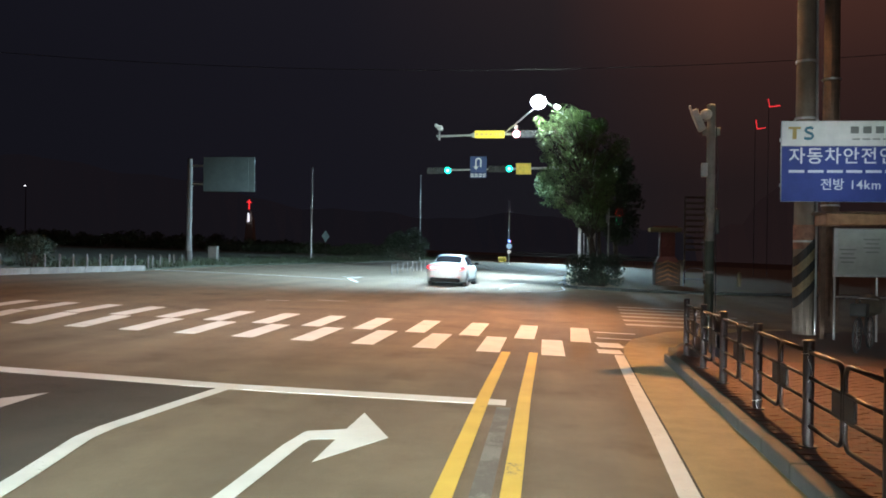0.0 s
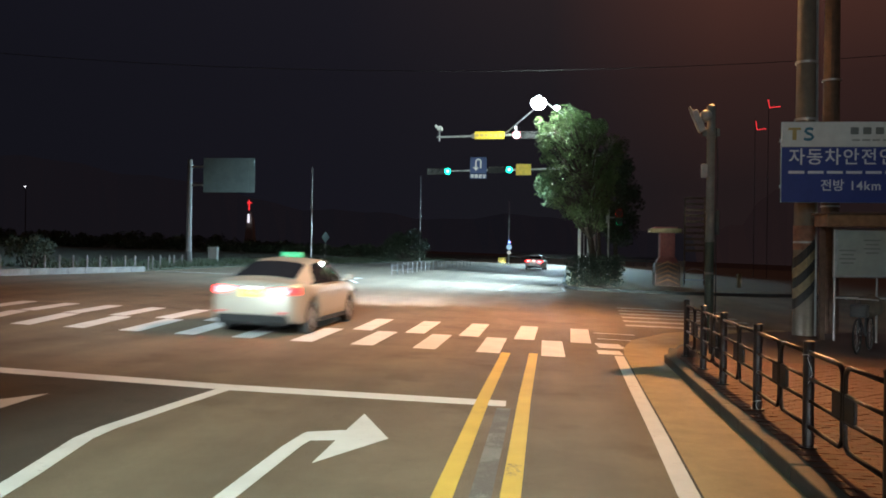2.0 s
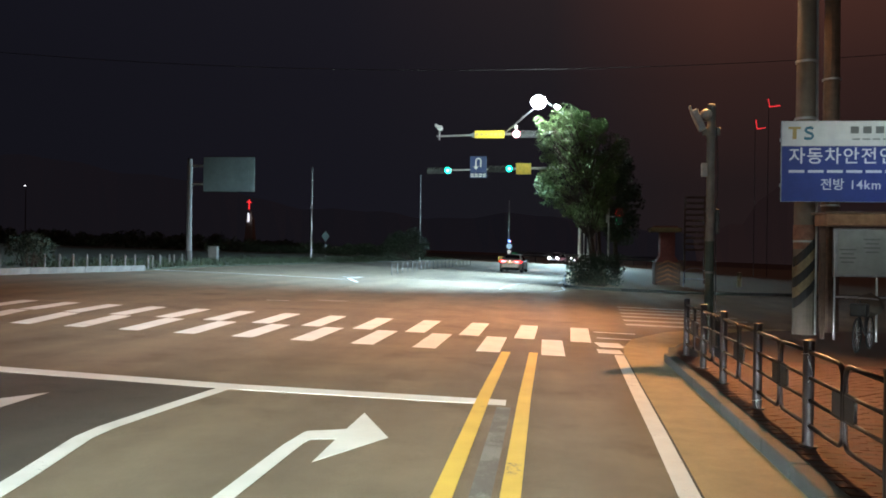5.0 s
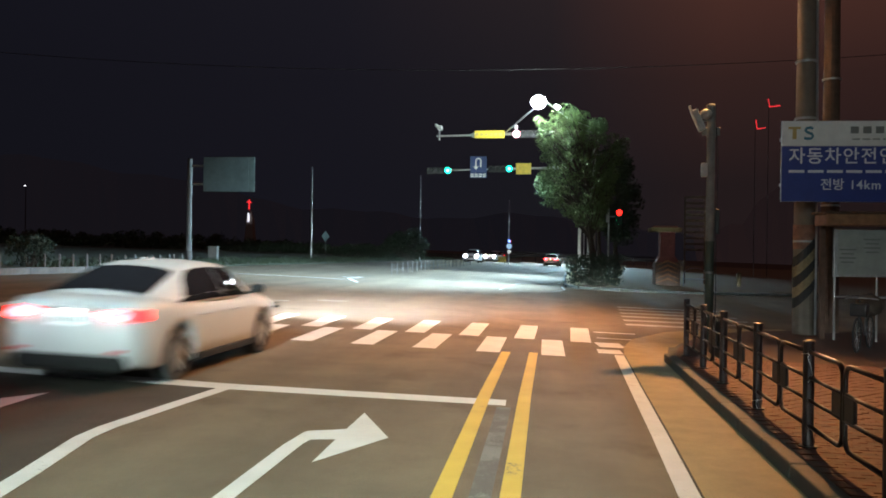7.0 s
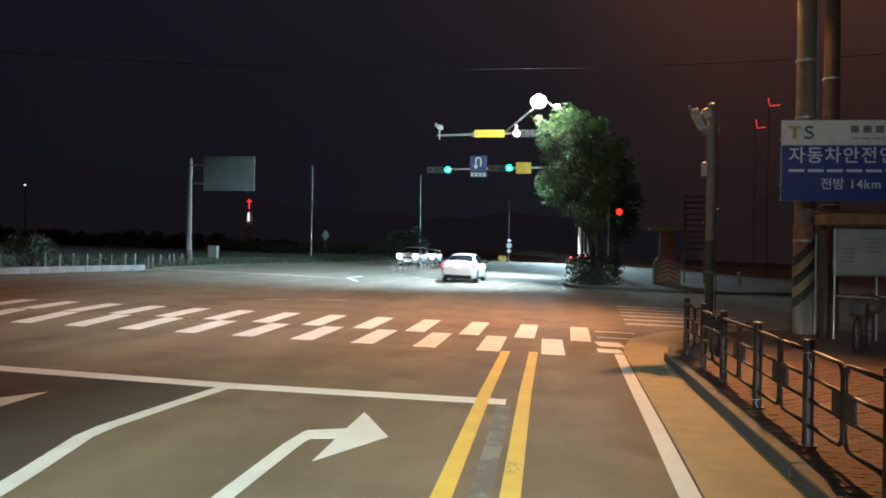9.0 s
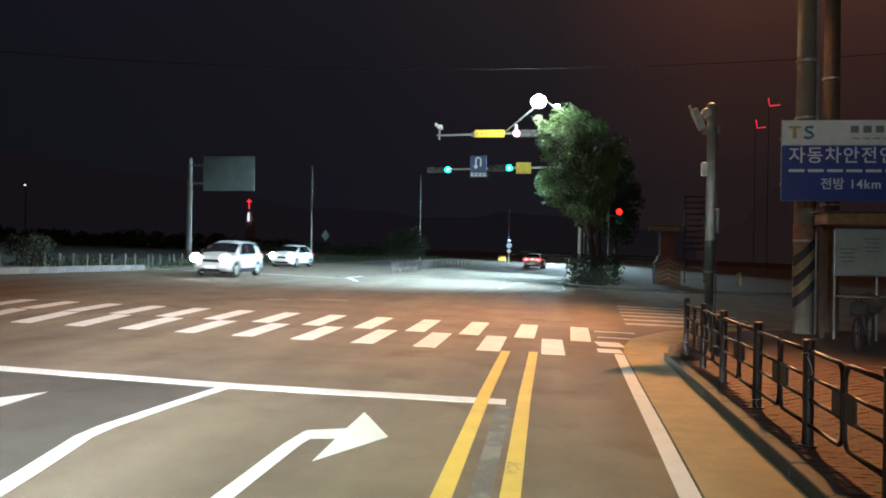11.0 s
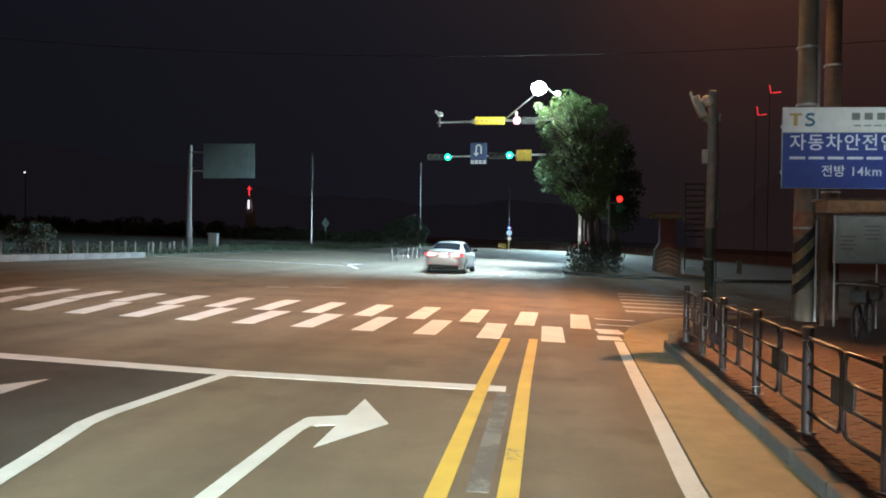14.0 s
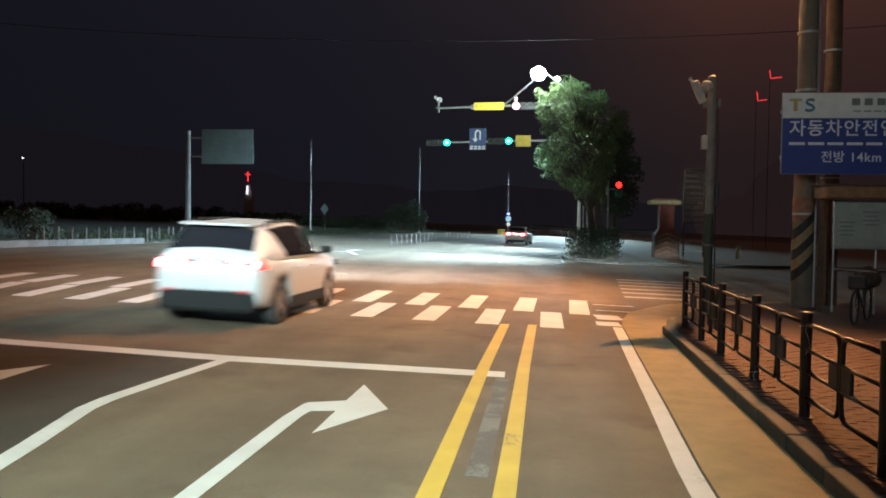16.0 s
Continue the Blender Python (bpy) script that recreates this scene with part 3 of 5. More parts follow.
# ---- cars ----
RUNS = []
SEDAN = dict(length=(-2.38, 2.40), base=1.40, tyre=0.325, belt=0.95,
             top=[(-2.38, 0.84), (-2.33, 0.97), (-2.2, 1.035), (-1.75, 1.05), (-1.2, 0.985), (0, 0.955), (1.0, 0.965), (1.25, 0.96), (1.9, 0.86), (2.2, 0.76), (2.36, 0.62), (2.40, 0.52)],
             half=[(-2.38, 0.66), (-2.3, 0.78), (-2.1, 0.86), (-1.5, 0.905), (0, 0.915), (1.5, 0.905), (2.0, 0.84), (2.25, 0.72), (2.40, 0.52)],
             low=[(-2.38, 0.42), (-2.28, 0.27), (-1.9, 0.22), (0, 0.19), (2.1, 0.20), (2.40, 0.30)],
             cab=(-1.98, 1.28), roof=[(-1.98, 1.02), (-1.45, 1.22), (-1.0, 1.37), (-0.5, 1.435), (0.0, 1.445), (0.4, 1.42), (0.75, 1.28), (1.28, 0.96)],
             wide=[(-1.98, 0.72), (-1.2, 0.83), (0.2, 0.86), (1.28, 0.76)], roofwide=[(-1.98, 0.66), (-1.0, 0.57), (0.0, 0.60), (0.6, 0.62), (1.28, 0.72)],
             rear_glass=(-1.80, -1.02), front_glass=(0.52, 1.18), sides=[(-1.38, -0.74, -0.075, -0.075), (-0.05, -0.05, 0.46, 1.0)], lampz=0.86, head=0.66, lamph=0.058)
SUV = dict(length=(-2.18, 2.28), base=1.33, tyre=0.355, belt=1.05,
           top=[(-2.18, 0.80), (-2.14, 1.0), (-2.05, 1.09), (-1.0, 1.08), (0, 1.05), (1.0, 1.05), (1.3, 1.04), (1.85, 0.97), (2.12, 0.84), (2.25, 0.66), (2.28, 0.55)],
           half=[(-2.18, 0.74), (-2.1, 0.84), (-1.8, 0.90), (-1.3, 0.925), (0, 0.925), (1.4, 0.92), (1.9, 0.85), (2.15, 0.74), (2.28, 0.55)],
           low=[(-2.18, 0.50), (-2.1, 0.36), (-1.8, 0.30), (0, 0.24), (1.9, 0.27), (2.28, 0.40)],
           cab=(-2.10, 1.22), roof=[(-2.10, 1.10), (-1.88, 1.36), (-1.66, 1.555), (-1.1, 1.62), (-0.5, 1.655), (0.0, 1.645), (0.35, 1.58), (0.7, 1.40), (1.22, 1.05)],
           wide=[(-2.10, 0.78), (-1.4, 0.86), (0.2, 0.88), (1.22, 0.78)], roofwide=[(-2.10, 0.72), (-1.7, 0.62), (0.0, 0.64), (0.6, 0.66), (1.22, 0.74)],
           rear_glass=(-2.02, -1.69), front_glass=(0.45, 1.12), sides=[(-1.02, -1.42, -0.075, -0.075), (-0.05, -0.05, 0.41, 0.95)], lampz=0.99, head=0.80, lamph=0.072)
HATCH = dict(length=(-1.98, 2.06), base=1.27, tyre=0.31, belt=0.97,
             top=[(-1.98, 0.76), (-1.93, 0.95), (-1.8, 1.02), (-0.9, 1.0), (0, 0.97), (1.0, 0.98), (1.2, 0.97), (1.7, 0.88), (1.95, 0.74), (2.06, 0.55)],
             half=[(-1.98, 0.66), (-1.9, 0.77), (-1.6, 0.84), (0, 0.85), (1.3, 0.84), (1.7, 0.78), (1.95, 0.66), (2.06, 0.48)],
             low=[(-1.98, 0.42), (-1.85, 0.27), (0, 0.19), (1.7, 0.20), (2.06, 0.30)],
             cab=(-1.90, 1.22), roof=[(-1.90, 1.02), (-1.72, 1.24), (-1.5, 1.38), (-1.0, 1.45), (-0.3, 1.475), (0.2, 1.45), (0.6, 1.29), (1.22, 0.98)],
             wide=[(-1.90, 0.68), (-1.2, 0.77), (0.2, 0.80), (1.22, 0.70)], roofwide=[(-1.90, 0.62), (-1.3, 0.54), (0.0, 0.56), (0.5, 0.58), (1.22, 0.66)],
             rear_glass=(-1.82, -1.56), front_glass=(0.38, 1.12), sides=[(-1.36, -1.08, -0.55, -0.55), (-0.47, -0.47, 0.36, 0.90)], lampz=0.9, head=0.70, lamph=0.09)


def section(spec, y):
    """One half of the lower body's outline at y, from below to the middle of the top."""
    zt, w, zb = lerp(spec["top"], y), lerp(spec["half"], y), lerp(spec["low"], y)
    r = spec["tyre"] + 0.055
    for a in (-spec["base"], spec["base"]):
        if abs(y - a) < r:
            zb = max(zb, spec["tyre"] + math.sqrt(r * r - (y - a) ** 2) * 0.98)
    zb = min(zb, zt - 0.12)
    pts = [(0.55 * w, zb), (0.93 * w, zb), (0.975 * w, zb + 0.035)]
    for f, q in ((0.30, 0.992), (0.56, 1.0), (0.74, 0.985), (0.86, 0.965), (0.945, 0.925)):
        pts.append((q * w, max(zb + 0.04, lerp([(0, 0.2), (1, zt)], f))))
    pts += [(0.84 * w, zt - 0.008), (0.45 * w, zt + 0.012), (0.0, zt + 0.018)]
    return pts


def cabin(spec, y, f):
    """A point of the cabin's surface: f from 0 at the belt line over the roof's edge to 1 in the middle of the roof."""
    zr, wb, wr = lerp(spec["roof"], y), lerp(spec["wide"], y), lerp(spec["roofwide"], y)
    zb = min(spec["belt"] - 0.03, zr - 0.02)
    hull = [(wb, zb), (wb * 0.985, zb + (zr - zb) * 0.25), (wr + (wb - wr) * 0.25, zb + (zr - zb) * 0.74), (wr, zr - 0.055 * min(1, (zr - zb) * 3)), (wr * 0.86, zr - 0.012), (wr * 0.45, zr + 0.012), (0, zr + 0.02)]
    k = f * (len(hull) - 1)
    i = min(int(k), len(hull) - 2)
    a, b = hull[i], hull[i + 1]
    return (a[0] + (b[0] - a[0]) * (k - i), a[1] + (b[1] - a[1]) * (k - i))


def glass_patch(spec, ys, fs, side, out=0.008):
    """A pane on the cabin: ys gives y for (row, u), fs the two bounds of f. side 0: over the middle, else one side."""
    bm = bmesh.new()
    rows = []
    for i in range(9):
        u = i / 8
        row = []
        if side == 0:
            y = ys[0] + (ys[1] - ys[0]) * u
            for j in range(-6, 7):
                f = 1 - abs(j) / 6 * (1 - fs[0])
                x, z = cabin(spec, y, f)
                row.append((math.copysign(x, j) if j else 0.0, y + (-out if ys[0] < 0 else out), z + out))
        else:
            for j in range(6):
                v = j / 5
                f = fs[0] + (fs[1] - fs[0]) * v
                lo, hi = ys[0] + (ys[3] - ys[0]) * u, ys[1] + (ys[2] - ys[1]) * u
                y = lo + (hi - lo) * v
                x, z = cabin(spec, y, f)
                row.append((side * (x + out), y, z + out * 0.3))
        rows.append([bm.verts.new(p) for p in row])
    for a, b in zip(rows, rows[1:]):
        for k in range(len(a) - 1):
            bm.faces.new((a[k], a[k + 1], b[k + 1], b[k]) if side >= 0 else (a[k + 1], a[k], b[k], b[k + 1]))
    bmesh.ops.recalc_face_normals(bm, faces=bm.faces)
    return bm


def body_patch(spec, ys, zs, side, out=0.012, n=6):
    """A skin-deep panel on the lower body between heights zs, wrapped round a corner from ys[0] to ys[1]."""
    bm = bmesh.new()
    rows = []
    for i in range(n + 1):
        y = ys[0] + (ys[1] - ys[0]) * i / n
        s = section(spec, y)
        row = []
        for j in range(4):
            z = zs[0] + (zs[1] - zs[0]) * j / 3
            x = lerp(sorted([(q[1], q[0]) for q in s[2:9]]), z)
            row.append(bm.verts.new((side * (x + out), y - (out if ys[0] < 0 else -out), z)))
        rows.append(row)
    for a, b in zip(rows, rows[1:]):
        for k in range(3):
            bm.faces.new((a[k], a[k + 1], b[k + 1], b[k]))
    bmesh.ops.recalc_face_normals(bm, faces=bm.faces)
    return bm


def wheel_meshes(r, w=0.21):
    t = bmesh.new()
    prof = [(-w / 2, r * 0.64), (-w / 2, r * 0.90), (-w * 0.36, r * 0.985), (0, r), (w * 0.36, r * 0.985), (w / 2, r * 0.90), (w / 2, r * 0.64)]
    seg = 28
    loops = [[t.verts.new((x, q * math.cos(k * 2 * math.pi / seg), q * math.sin(k * 2 * math.pi / seg))) for x, q in prof] for k in range(seg)]
    for k in range(seg):
        a, b = loops[k], loops[(k + 1) % seg]
        for i in range(len(prof) - 1):
            t.faces.new((a[i], a[i + 1], b[i + 1], b[i]))
    rim = bmesh.new()
    for s in (-1, 1):
        rod(rim, (s * w * 0.12, 0, 0), (s * w * 0.44, 0, 0), 0.055, 0.045, 12)
        for k in range(10):
            a = k * 2 * math.pi / 10 + (0.12 if k % 2 else -0.12)
            box(rim, (s * w * 0.38, math.cos(a) * r * 0.36, math.sin(a) * r * 0.36), (0.03, r * 0.62, 0.035), 0.008, Matrix.Rotation(a, 4, "X"))
    rod(rim, (-w * 0.3, 0, 0), (w * 0.3, 0, 0), r * 0.655, r * 0.655, 24, False)
    rod(rim, (-w * 0.1, 0, 0), (w * 0.1, 0, 0), r * 0.5, r * 0.5, 20)
    return t, rim


def car(name, label, spec, colour, group, plate=PLATE_WHITE, taxi=False, rails=False, metal=0.35, dazzle=False, dip=-2.6, beam=G_HEAD, tail=G_TAIL_CORE):
    top = thing(name, label, "car", Matrix(), group)
    paint = mat(name + "_paint", colour, 0.5, metal, vary=0.05, scale=2, coat=0.18)
    y0, y1 = spec["length"]
    ys = sorted(set([y0, y0 + 0.04, y0 + 0.1, y1 - 0.04, y1 - 0.1, y1] + [y0 + (y1 - y0) * i / 46 for i in range(47)]
                    + [s * spec["base"] + q for s in (-1, 1) for q in (-0.39, -0.36, -0.3, -0.2, 0, 0.2, 0.3, 0.36, 0.39)]))
    rings = []
    for y in ys:
        h = section(spec, y)
        rings.append([(x, y, z) for x, z in h] + [(-x, y, z) for x, z in h[-2::-1]])
    bm = loft(bmesh.new(), rings)
    bmesh.ops.recalc_face_normals(bm, faces=bm.faces)
    body = part("body", bm, paint, top, smooth=True)
    c0, c1 = spec["cab"]
    rings = []
    for i in range(35):
        y = c0 + (c1 - c0) * i / 34
        h = [cabin(spec, y, j / 18) for j in range(19)]
        rings.append([(x, y, z) for x, z in h] + [(-x, y, z) for x, z in h[-2::-1]])
    bm = loft(bmesh.new(), rings)
    bmesh.ops.recalc_face_normals(bm, faces=bm.faces)
    part("cabin_shell", bm, paint, top, smooth=True)
    g = spec["rear_glass"]
    part("rear_window", glass_patch(spec, g, (0.52, 1), 0), CAR_GLASS, top, "dark tinted rear window", True)
    part("windscreen", glass_patch(spec, spec["front_glass"], (0.5, 1), 0), CAR_GLASS, top, "dark windscreen", True)
    for q in spec["sides"]:
        for s in (-1, 1):
            part("side_window", glass_patch(spec, q, (0.06, 0.47), s), CAR_GLASS, top, "dark tinted side window", True)
    # lamps
    lz, hz = spec["lampz"], spec["head"]
    for s in (-1, 1):
        tl = part("tail_lamp", body_patch(spec, (y0 + 0.025, y0 + 0.30), (lz - spec["lamph"], lz + spec["lamph"]), s), G_TAIL, top, "lit red tail lamp")
        # a wedge-shaped lens on the sloping rear face, pointed towards the plate
        h, xo = spec["lamph"], lerp(spec["half"], y0) + 0.06
        outline = [(0.33, lz + 0.45 * h), (0.40, lz - 0.35 * h), (0.52, lz - 0.95 * h), (xo - 0.03, lz - 1.05 * h), (xo, lz + 0.2 * h), (xo - 0.07, lz + 1.1 * h), (0.50, lz + 0.95 * h)]
        bm = prism(bmesh.new(), [(s * x, z) for x, z in outline], 0.0, 0.05)
        slope = [(z, y) for y, z in spec["top"][:3]]
        for v in bm.verts:
            v.co = Vector((v.co.x, lerp(slope, v.co.y) - 0.014 + v.co.z + max(0.0, abs(v.co.x) - xo + 0.05) * 0.7, v.co.y))
        bmesh.ops.recalc_face_normals(bm, faces=bm.faces)
        part("lamp_core", bm, tail, tl)
        hl = part("headlamp", body_patch(spec, (y1 - 0.30, y1 - 0.10), (hz - 0.08, hz + 0.07), s, 0.006), G_LENS, top, "glowing headlamp lens")
        bm = bmesh.new()
        c = Vector((s * (lerp(spec["half"], y1 - 0.16) - 0.06), y1 - 0.08, hz))
        # a narrow light strip in a small dark trough, which throws the beam forwards and down
        bm.faces.new([bm.verts.new(c + Vector(v)) for v in ((-0.05, 0.06, -0.006), (-0.05, 0.06, 0.006), (0.05, 0.06, 0.006), (0.05, 0.06, -0.006))])
        part("beam_lamp", bm, G_HEAD_LOW if dazzle else beam, hl, "bright white headlamp")
        # oncoming lamps get an oversize glowing disc that stands in for their glare
        if dazzle:
            part("glare_disc", rod(bmesh.new(), c + Vector((0, 0.04, 0.06)), c + Vector((0, 0.075, 0.06)), 0.20, 0.19, 18), G_DAZZLE, hl, "glowing disc drawn for headlamp glare")
        bm = box(bmesh.new(), c + Vector((0, 0.125, -0.012)), (0.16, 0.14, 0.008))
        box(bm, c + Vector((0, 0.175, 0.012)), (0.16, 0.24, 0.008))
        box(bm, c + Vector((-0.060, 0.15, 0)), (0.008, 0.19, 0.028))
        box(bm, c + Vector((0.060, 0.15, 0)), (0.008, 0.19, 0.028))
        box(bm, c + Vector((0, 0.054, 0)), (0.16, 0.008, 0.028))
        bmesh.ops.rotate(bm, cent=c + Vector((0, 0.06, 0)), matrix=Matrix.Rotation(radians(dip), 3, "X"), verts=bm.verts)
        part("cut_off_trough", bm, TRIM, hl)
        if s > 0 and not dazzle:
            # kerbside kick of a dipped beam: a small lamp added in a narrow channel, up and right, to light the board
            turn = Matrix.Translation(c + Vector((0.02, 0.03, 0.05))) @ pose(0, 0, 0, 5.4, 0, -19.5)
            bm = bmesh.new()
            bm.faces.new([bm.verts.new(turn @ Vector(v)) for v in ((-0.006, 0, -0.004), (-0.006, 0, 0.004), (0.006, 0, 0.004), (0.006, 0, -0.004))])
            part("kick_lamp", bm, G_KICK, hl, "small lamp added to light the direction board")
            bm = bmesh.new()
            for p, q in (((0, 0.068, 0.007), (0.02, 0.144, 0.004)), ((0, 0.068, -0.007), (0.02, 0.144, 0.004)), ((0.008, 0.068, 0), (0.004, 0.144, 0.018)), ((-0.008, 0.068, 0), (0.004, 0.144, 0.018)), ((0, -0.006, 0), (0.02, 0.004, 0.018))):
                box(bm, p, q)
            bmesh.ops.transform(bm, matrix=turn, verts=bm.verts)
            part("kick_channel", bm, TRIM, hl)
        # door mirrors and handles
        bm = box(bmesh.new(), (s * 0.99, spec["cab"][1] - 0.42, spec["belt"] + 0.10), (0.20, 0.10, 0.13), 0.035)
        rod(bm, (s * 0.84, spec["cab"][1] - 0.42, spec["belt"] + 0.03), (s * 0.95, spec["cab"][1] - 0.42, spec["belt"] + 0.06), 0.025)
        part("door_mirror", bm, TRIM if not taxi else paint, top)
        for yy in (-0.72, 0.28):
            bm = box(bmesh.new(), (s * (lerp(spec["half"], yy) + 0.004), yy, spec["belt"] - 0.16), (0.03, 0.19, 0.028), 0.01)
            part("door_handle", bm, paint, top)
        bm = box(bmesh.new(), (s * (lerp(spec["half"], 0) - 0.012), 0, 0.245 if spec is not SUV else 0.33), (0.05, 2 * spec["base"] - 0.86, 0.09 if spec is not SUV else 0.19), 0.015)
        part("sill", bm, TRIM, top)
    bm = box(bmesh.new(), (0, y0 + 0.07, 0.31 if spec is not SUV else 0.43), (1.40 if spec is not SUV else 1.56, 0.16, 0.22 if spec is not SUV else 0.38), 0.07)
    bump = part("rear_apron", bm, TRIM, top)
    for s in (-1, 1):
        part("reflector", box(bmesh.new(), (s * 0.60, y0 - 0.01, 0.45 if spec is not SUV else 0.57), (0.20, 0.05, 0.03), 0.008), REFLECT, bump, "small red reflector")
    pz = lz - 0.06 if spec is SEDAN else lz - 0.10
    pl = part("number_plate", box(bmesh.new(), (0, y0 - 0.012, pz), (0.44, 0.02, 0.13), 0.006), plate, top, "rear plate with dark bars")
    for i in range(6):
        part("bar", box(bmesh.new(), (-0.165 + 0.066 * i, y0 - 0.024, pz), (0.038, 0.006, 0.07)), INK, pl)
    part("plate_lamp", box(bmesh.new(), (0, y0 - 0.035, pz + 0.10), (0.34, 0.03, 0.012)), G_PLATE, top, "lit strip over the plate")
    part("boot_trim", box(bmesh.new(), (0, y0 - 0.004, pz + 0.125), (0.72, 0.035, 0.028), 0.008), ALLOY, top, "chrome strip")
    gr = box(bmesh.new(), (0, y1 - 0.05, hz - 0.06), (0.86, 0.06, 0.14), 0.02)
    part("grille", gr, TRIM, top)
    part("lower_grille", box(bmesh.new(), (0, y1 - 0.03, 0.33), (0.98, 0.08, 0.13), 0.02), TRIM, top)
    part("front_plate", box(bmesh.new(), (0, y1 + 0.012, 0.46), (0.44, 0.02, 0.12), 0.005), PLATE_WHITE, top)
    if rails:
        for s in (-1, 1):
            x = s * 0.60
            bm = tube(bmesh.new(), [(x, -1.35, 1.56), (x, -1.25, 1.64), (x, -0.1, 1.665), (x, 0.1, 1.58)], 0.02)
            part("roof_rail", bm, TRIM, top)
        part("spoiler", box(bmesh.new(), (0, -1.70, 1.585), (1.16, 0.34, 0.04), 0.018, Matrix.Rotation(0.07, 4, "X")), paint, top)
    if taxi:
        part("roof_sign", box(bmesh.new(), (0, -0.15, 1.51), (0.46, 0.15, 0.12), 0.04), G_TAXI, top, "lit green taxi roof lamp")
    part("aerial", box(bmesh.new(), (0, spec["roof"][3][0] - 0.1, lerp(spec["roof"], spec["roof"][3][0] - 0.1) + 0.045), (0.03, 0.14, 0.05), 0.012), paint, top)
    part("floor_pan", box(bmesh.new(), (0, 0, 0.27), (1.25, 4.0 if spec is SEDAN else 3.5, 0.10)), TRIM, top)
    tm, rm = wheel_meshes(spec["tyre"])
    wheels = []
    tme = part("wheel", tm, RUBBER, top, smooth=True)
    rme = part("rim", rm, ALLOY, tme, "multi-spoke alloy rim")
    first = True
    for yy in (-spec["base"], spec["base"]):
        for s in (-1, 1):
            if first:
                w, first = tme, False
            else:
                w = new("wheel", tme.data)
                w.parent = top
                r2 = new("rim", rme.data)
                r2.parent = w
                tagged(r2, "multi-spoke alloy rim")
            w.location = (s * (lerp(spec["half"], yy) - 0.115), yy, spec["tyre"])
            wheels.append(w)
    return top, wheels


def drive(made, spec, rows, t0, t1, turn_at=None):
    """Key a car along rows (t, x, y, heading in degrees from the road's axis, to the left) and spin its wheels from t0 to t1."""
    top, wheels = made

    def run():
        tilt = pose(0, 0, 0, 0, math.degrees(math.atan(-SLOPE)), 0)
        walk(top, [(t, Matrix.Translation((x, y, gz(x))) @ tilt @ pose(0, 0, 0, 0, 0, a)) for t, x, y, a in rows])
        spin, ang, fr = [], 0.0, int(t0 * FPS)
        ts = [r[0] for r in rows]
        px, py = [r[1] for r in rows], [r[2] for r in rows]
        while fr <= int(t1 * FPS):
            t = fr / FPS
            d = math.hypot(np.interp(t + 1 / FPS, ts, px) - np.interp(t, ts, px), np.interp(t + 1 / FPS, ts, py) - np.interp(t, ts, py))
            spin.append((t, ang))
            ang -= min(math.degrees(d / spec["tyre"]), 84.0)
            fr += 1
        if t0 > 0:
            spin = [(0.0, spin[0][1])] + spin
        if t1 < 16.0:
            spin.append((16.0, spin[-1][1]))
        for w in wheels:
            x, y, z = w.location
            walk(w, [(t, pose(x, y, z, a)) for t, a in spin])
    RUNS.append(run)


LANE = [(-300, -5.5), (10, -5.4), (20, -5.2), (30, -4.95), (37, -4.6), (46, -4.15), (53, -3.65), (62, -2.9), (70, -2.1), (80, -1.2), (90, -0.25), (105, 1.5), (125, 4.4), (150, 6.6), (200, 9.6), (320, 16)]


def outbound(keys, shift=0.0):
    """Rows along the lane; shift: metres to the right of its middle."""
    rows = []
    for t, y in keys:
        a = -math.degrees(math.atan2(lerp(LANE, y + 2) - lerp(LANE, y - 2), 4))
        rows.append((t, lerp(LANE, y) + shift, y, a))
    return rows


silver = car("silver_sedan", "silver four-door saloon with lit tail lamps on the road", SEDAN, (0.40, 0.40, 0.39), "cars on the road")
drive(silver, SEDAN, outbound([(0, 38.9), (0.4, 47.2), (0.8, 55.0), (1.2, 63.0), (1.6, 71.5), (2.0, 80.8), (2.4, 90.0), (2.8, 97.8), (3.2, 105), (4.0, 119), (6.0, 152), (9.0, 205), (16.0, 320)]), 0.0, 4.2)
cab = car("taxi", "beige silver taxi saloon with yellow plate and green roof lamp", SEDAN, (0.25, 0.22, 0.18), "cars on the road", PLATE_YELLOW, True, beam=G_HEAD_SOFT)
drive(cab, SEDAN, outbound([(0, -14.8), (0.6, -5.3), (1.0, 1.0), (1.3, 5.8), (1.4, 7.4), (1.5, 8.95), (1.6, 10.55), (1.8, 13.7), (2.0, 17.0), (2.2, 20.3), (2.4, 23.6), (2.8, 30.1), (3.2, 36.8), (3.6, 44.0), (4.0, 50.6), (4.2, 53.6), (5.0, 66), (6.3, 87), (6.5, 90.5), (6.8, 95.5), (7.0, 98.5), (7.6, 107), (8.2, 116), (10, 142), (13, 190), (16.0, 240)], -0.19), 0.7, 7.5)
white = car("white_sedan", "white four-door saloon with dark windows and lit tail lamps", SEDAN, (0.36, 0.36, 0.355), "cars on the road", metal=0.0)
drive(white, SEDAN, outbound([(0, -84), (3.0, -43.8), (5.0, -17.0), (6.0, -3.2), (6.5, 4.0), (6.7, 6.75), (6.8, 8.15), (6.9, 9.55), (7.0, 11.0), (7.1, 12.4), (7.2, 13.9), (7.4, 16.9), (7.6, 19.9), (8.0, 26.0), (8.4, 32.2), (8.8, 39.0), (9.2, 46.2), (10.2, 65), (11.3, 84.5), (11.6, 90.0), (12.0, 97.0), (12.5, 106.5), (13.0, 115), (14.0, 131), (16.0, 165)]), 6.0, 13.2)
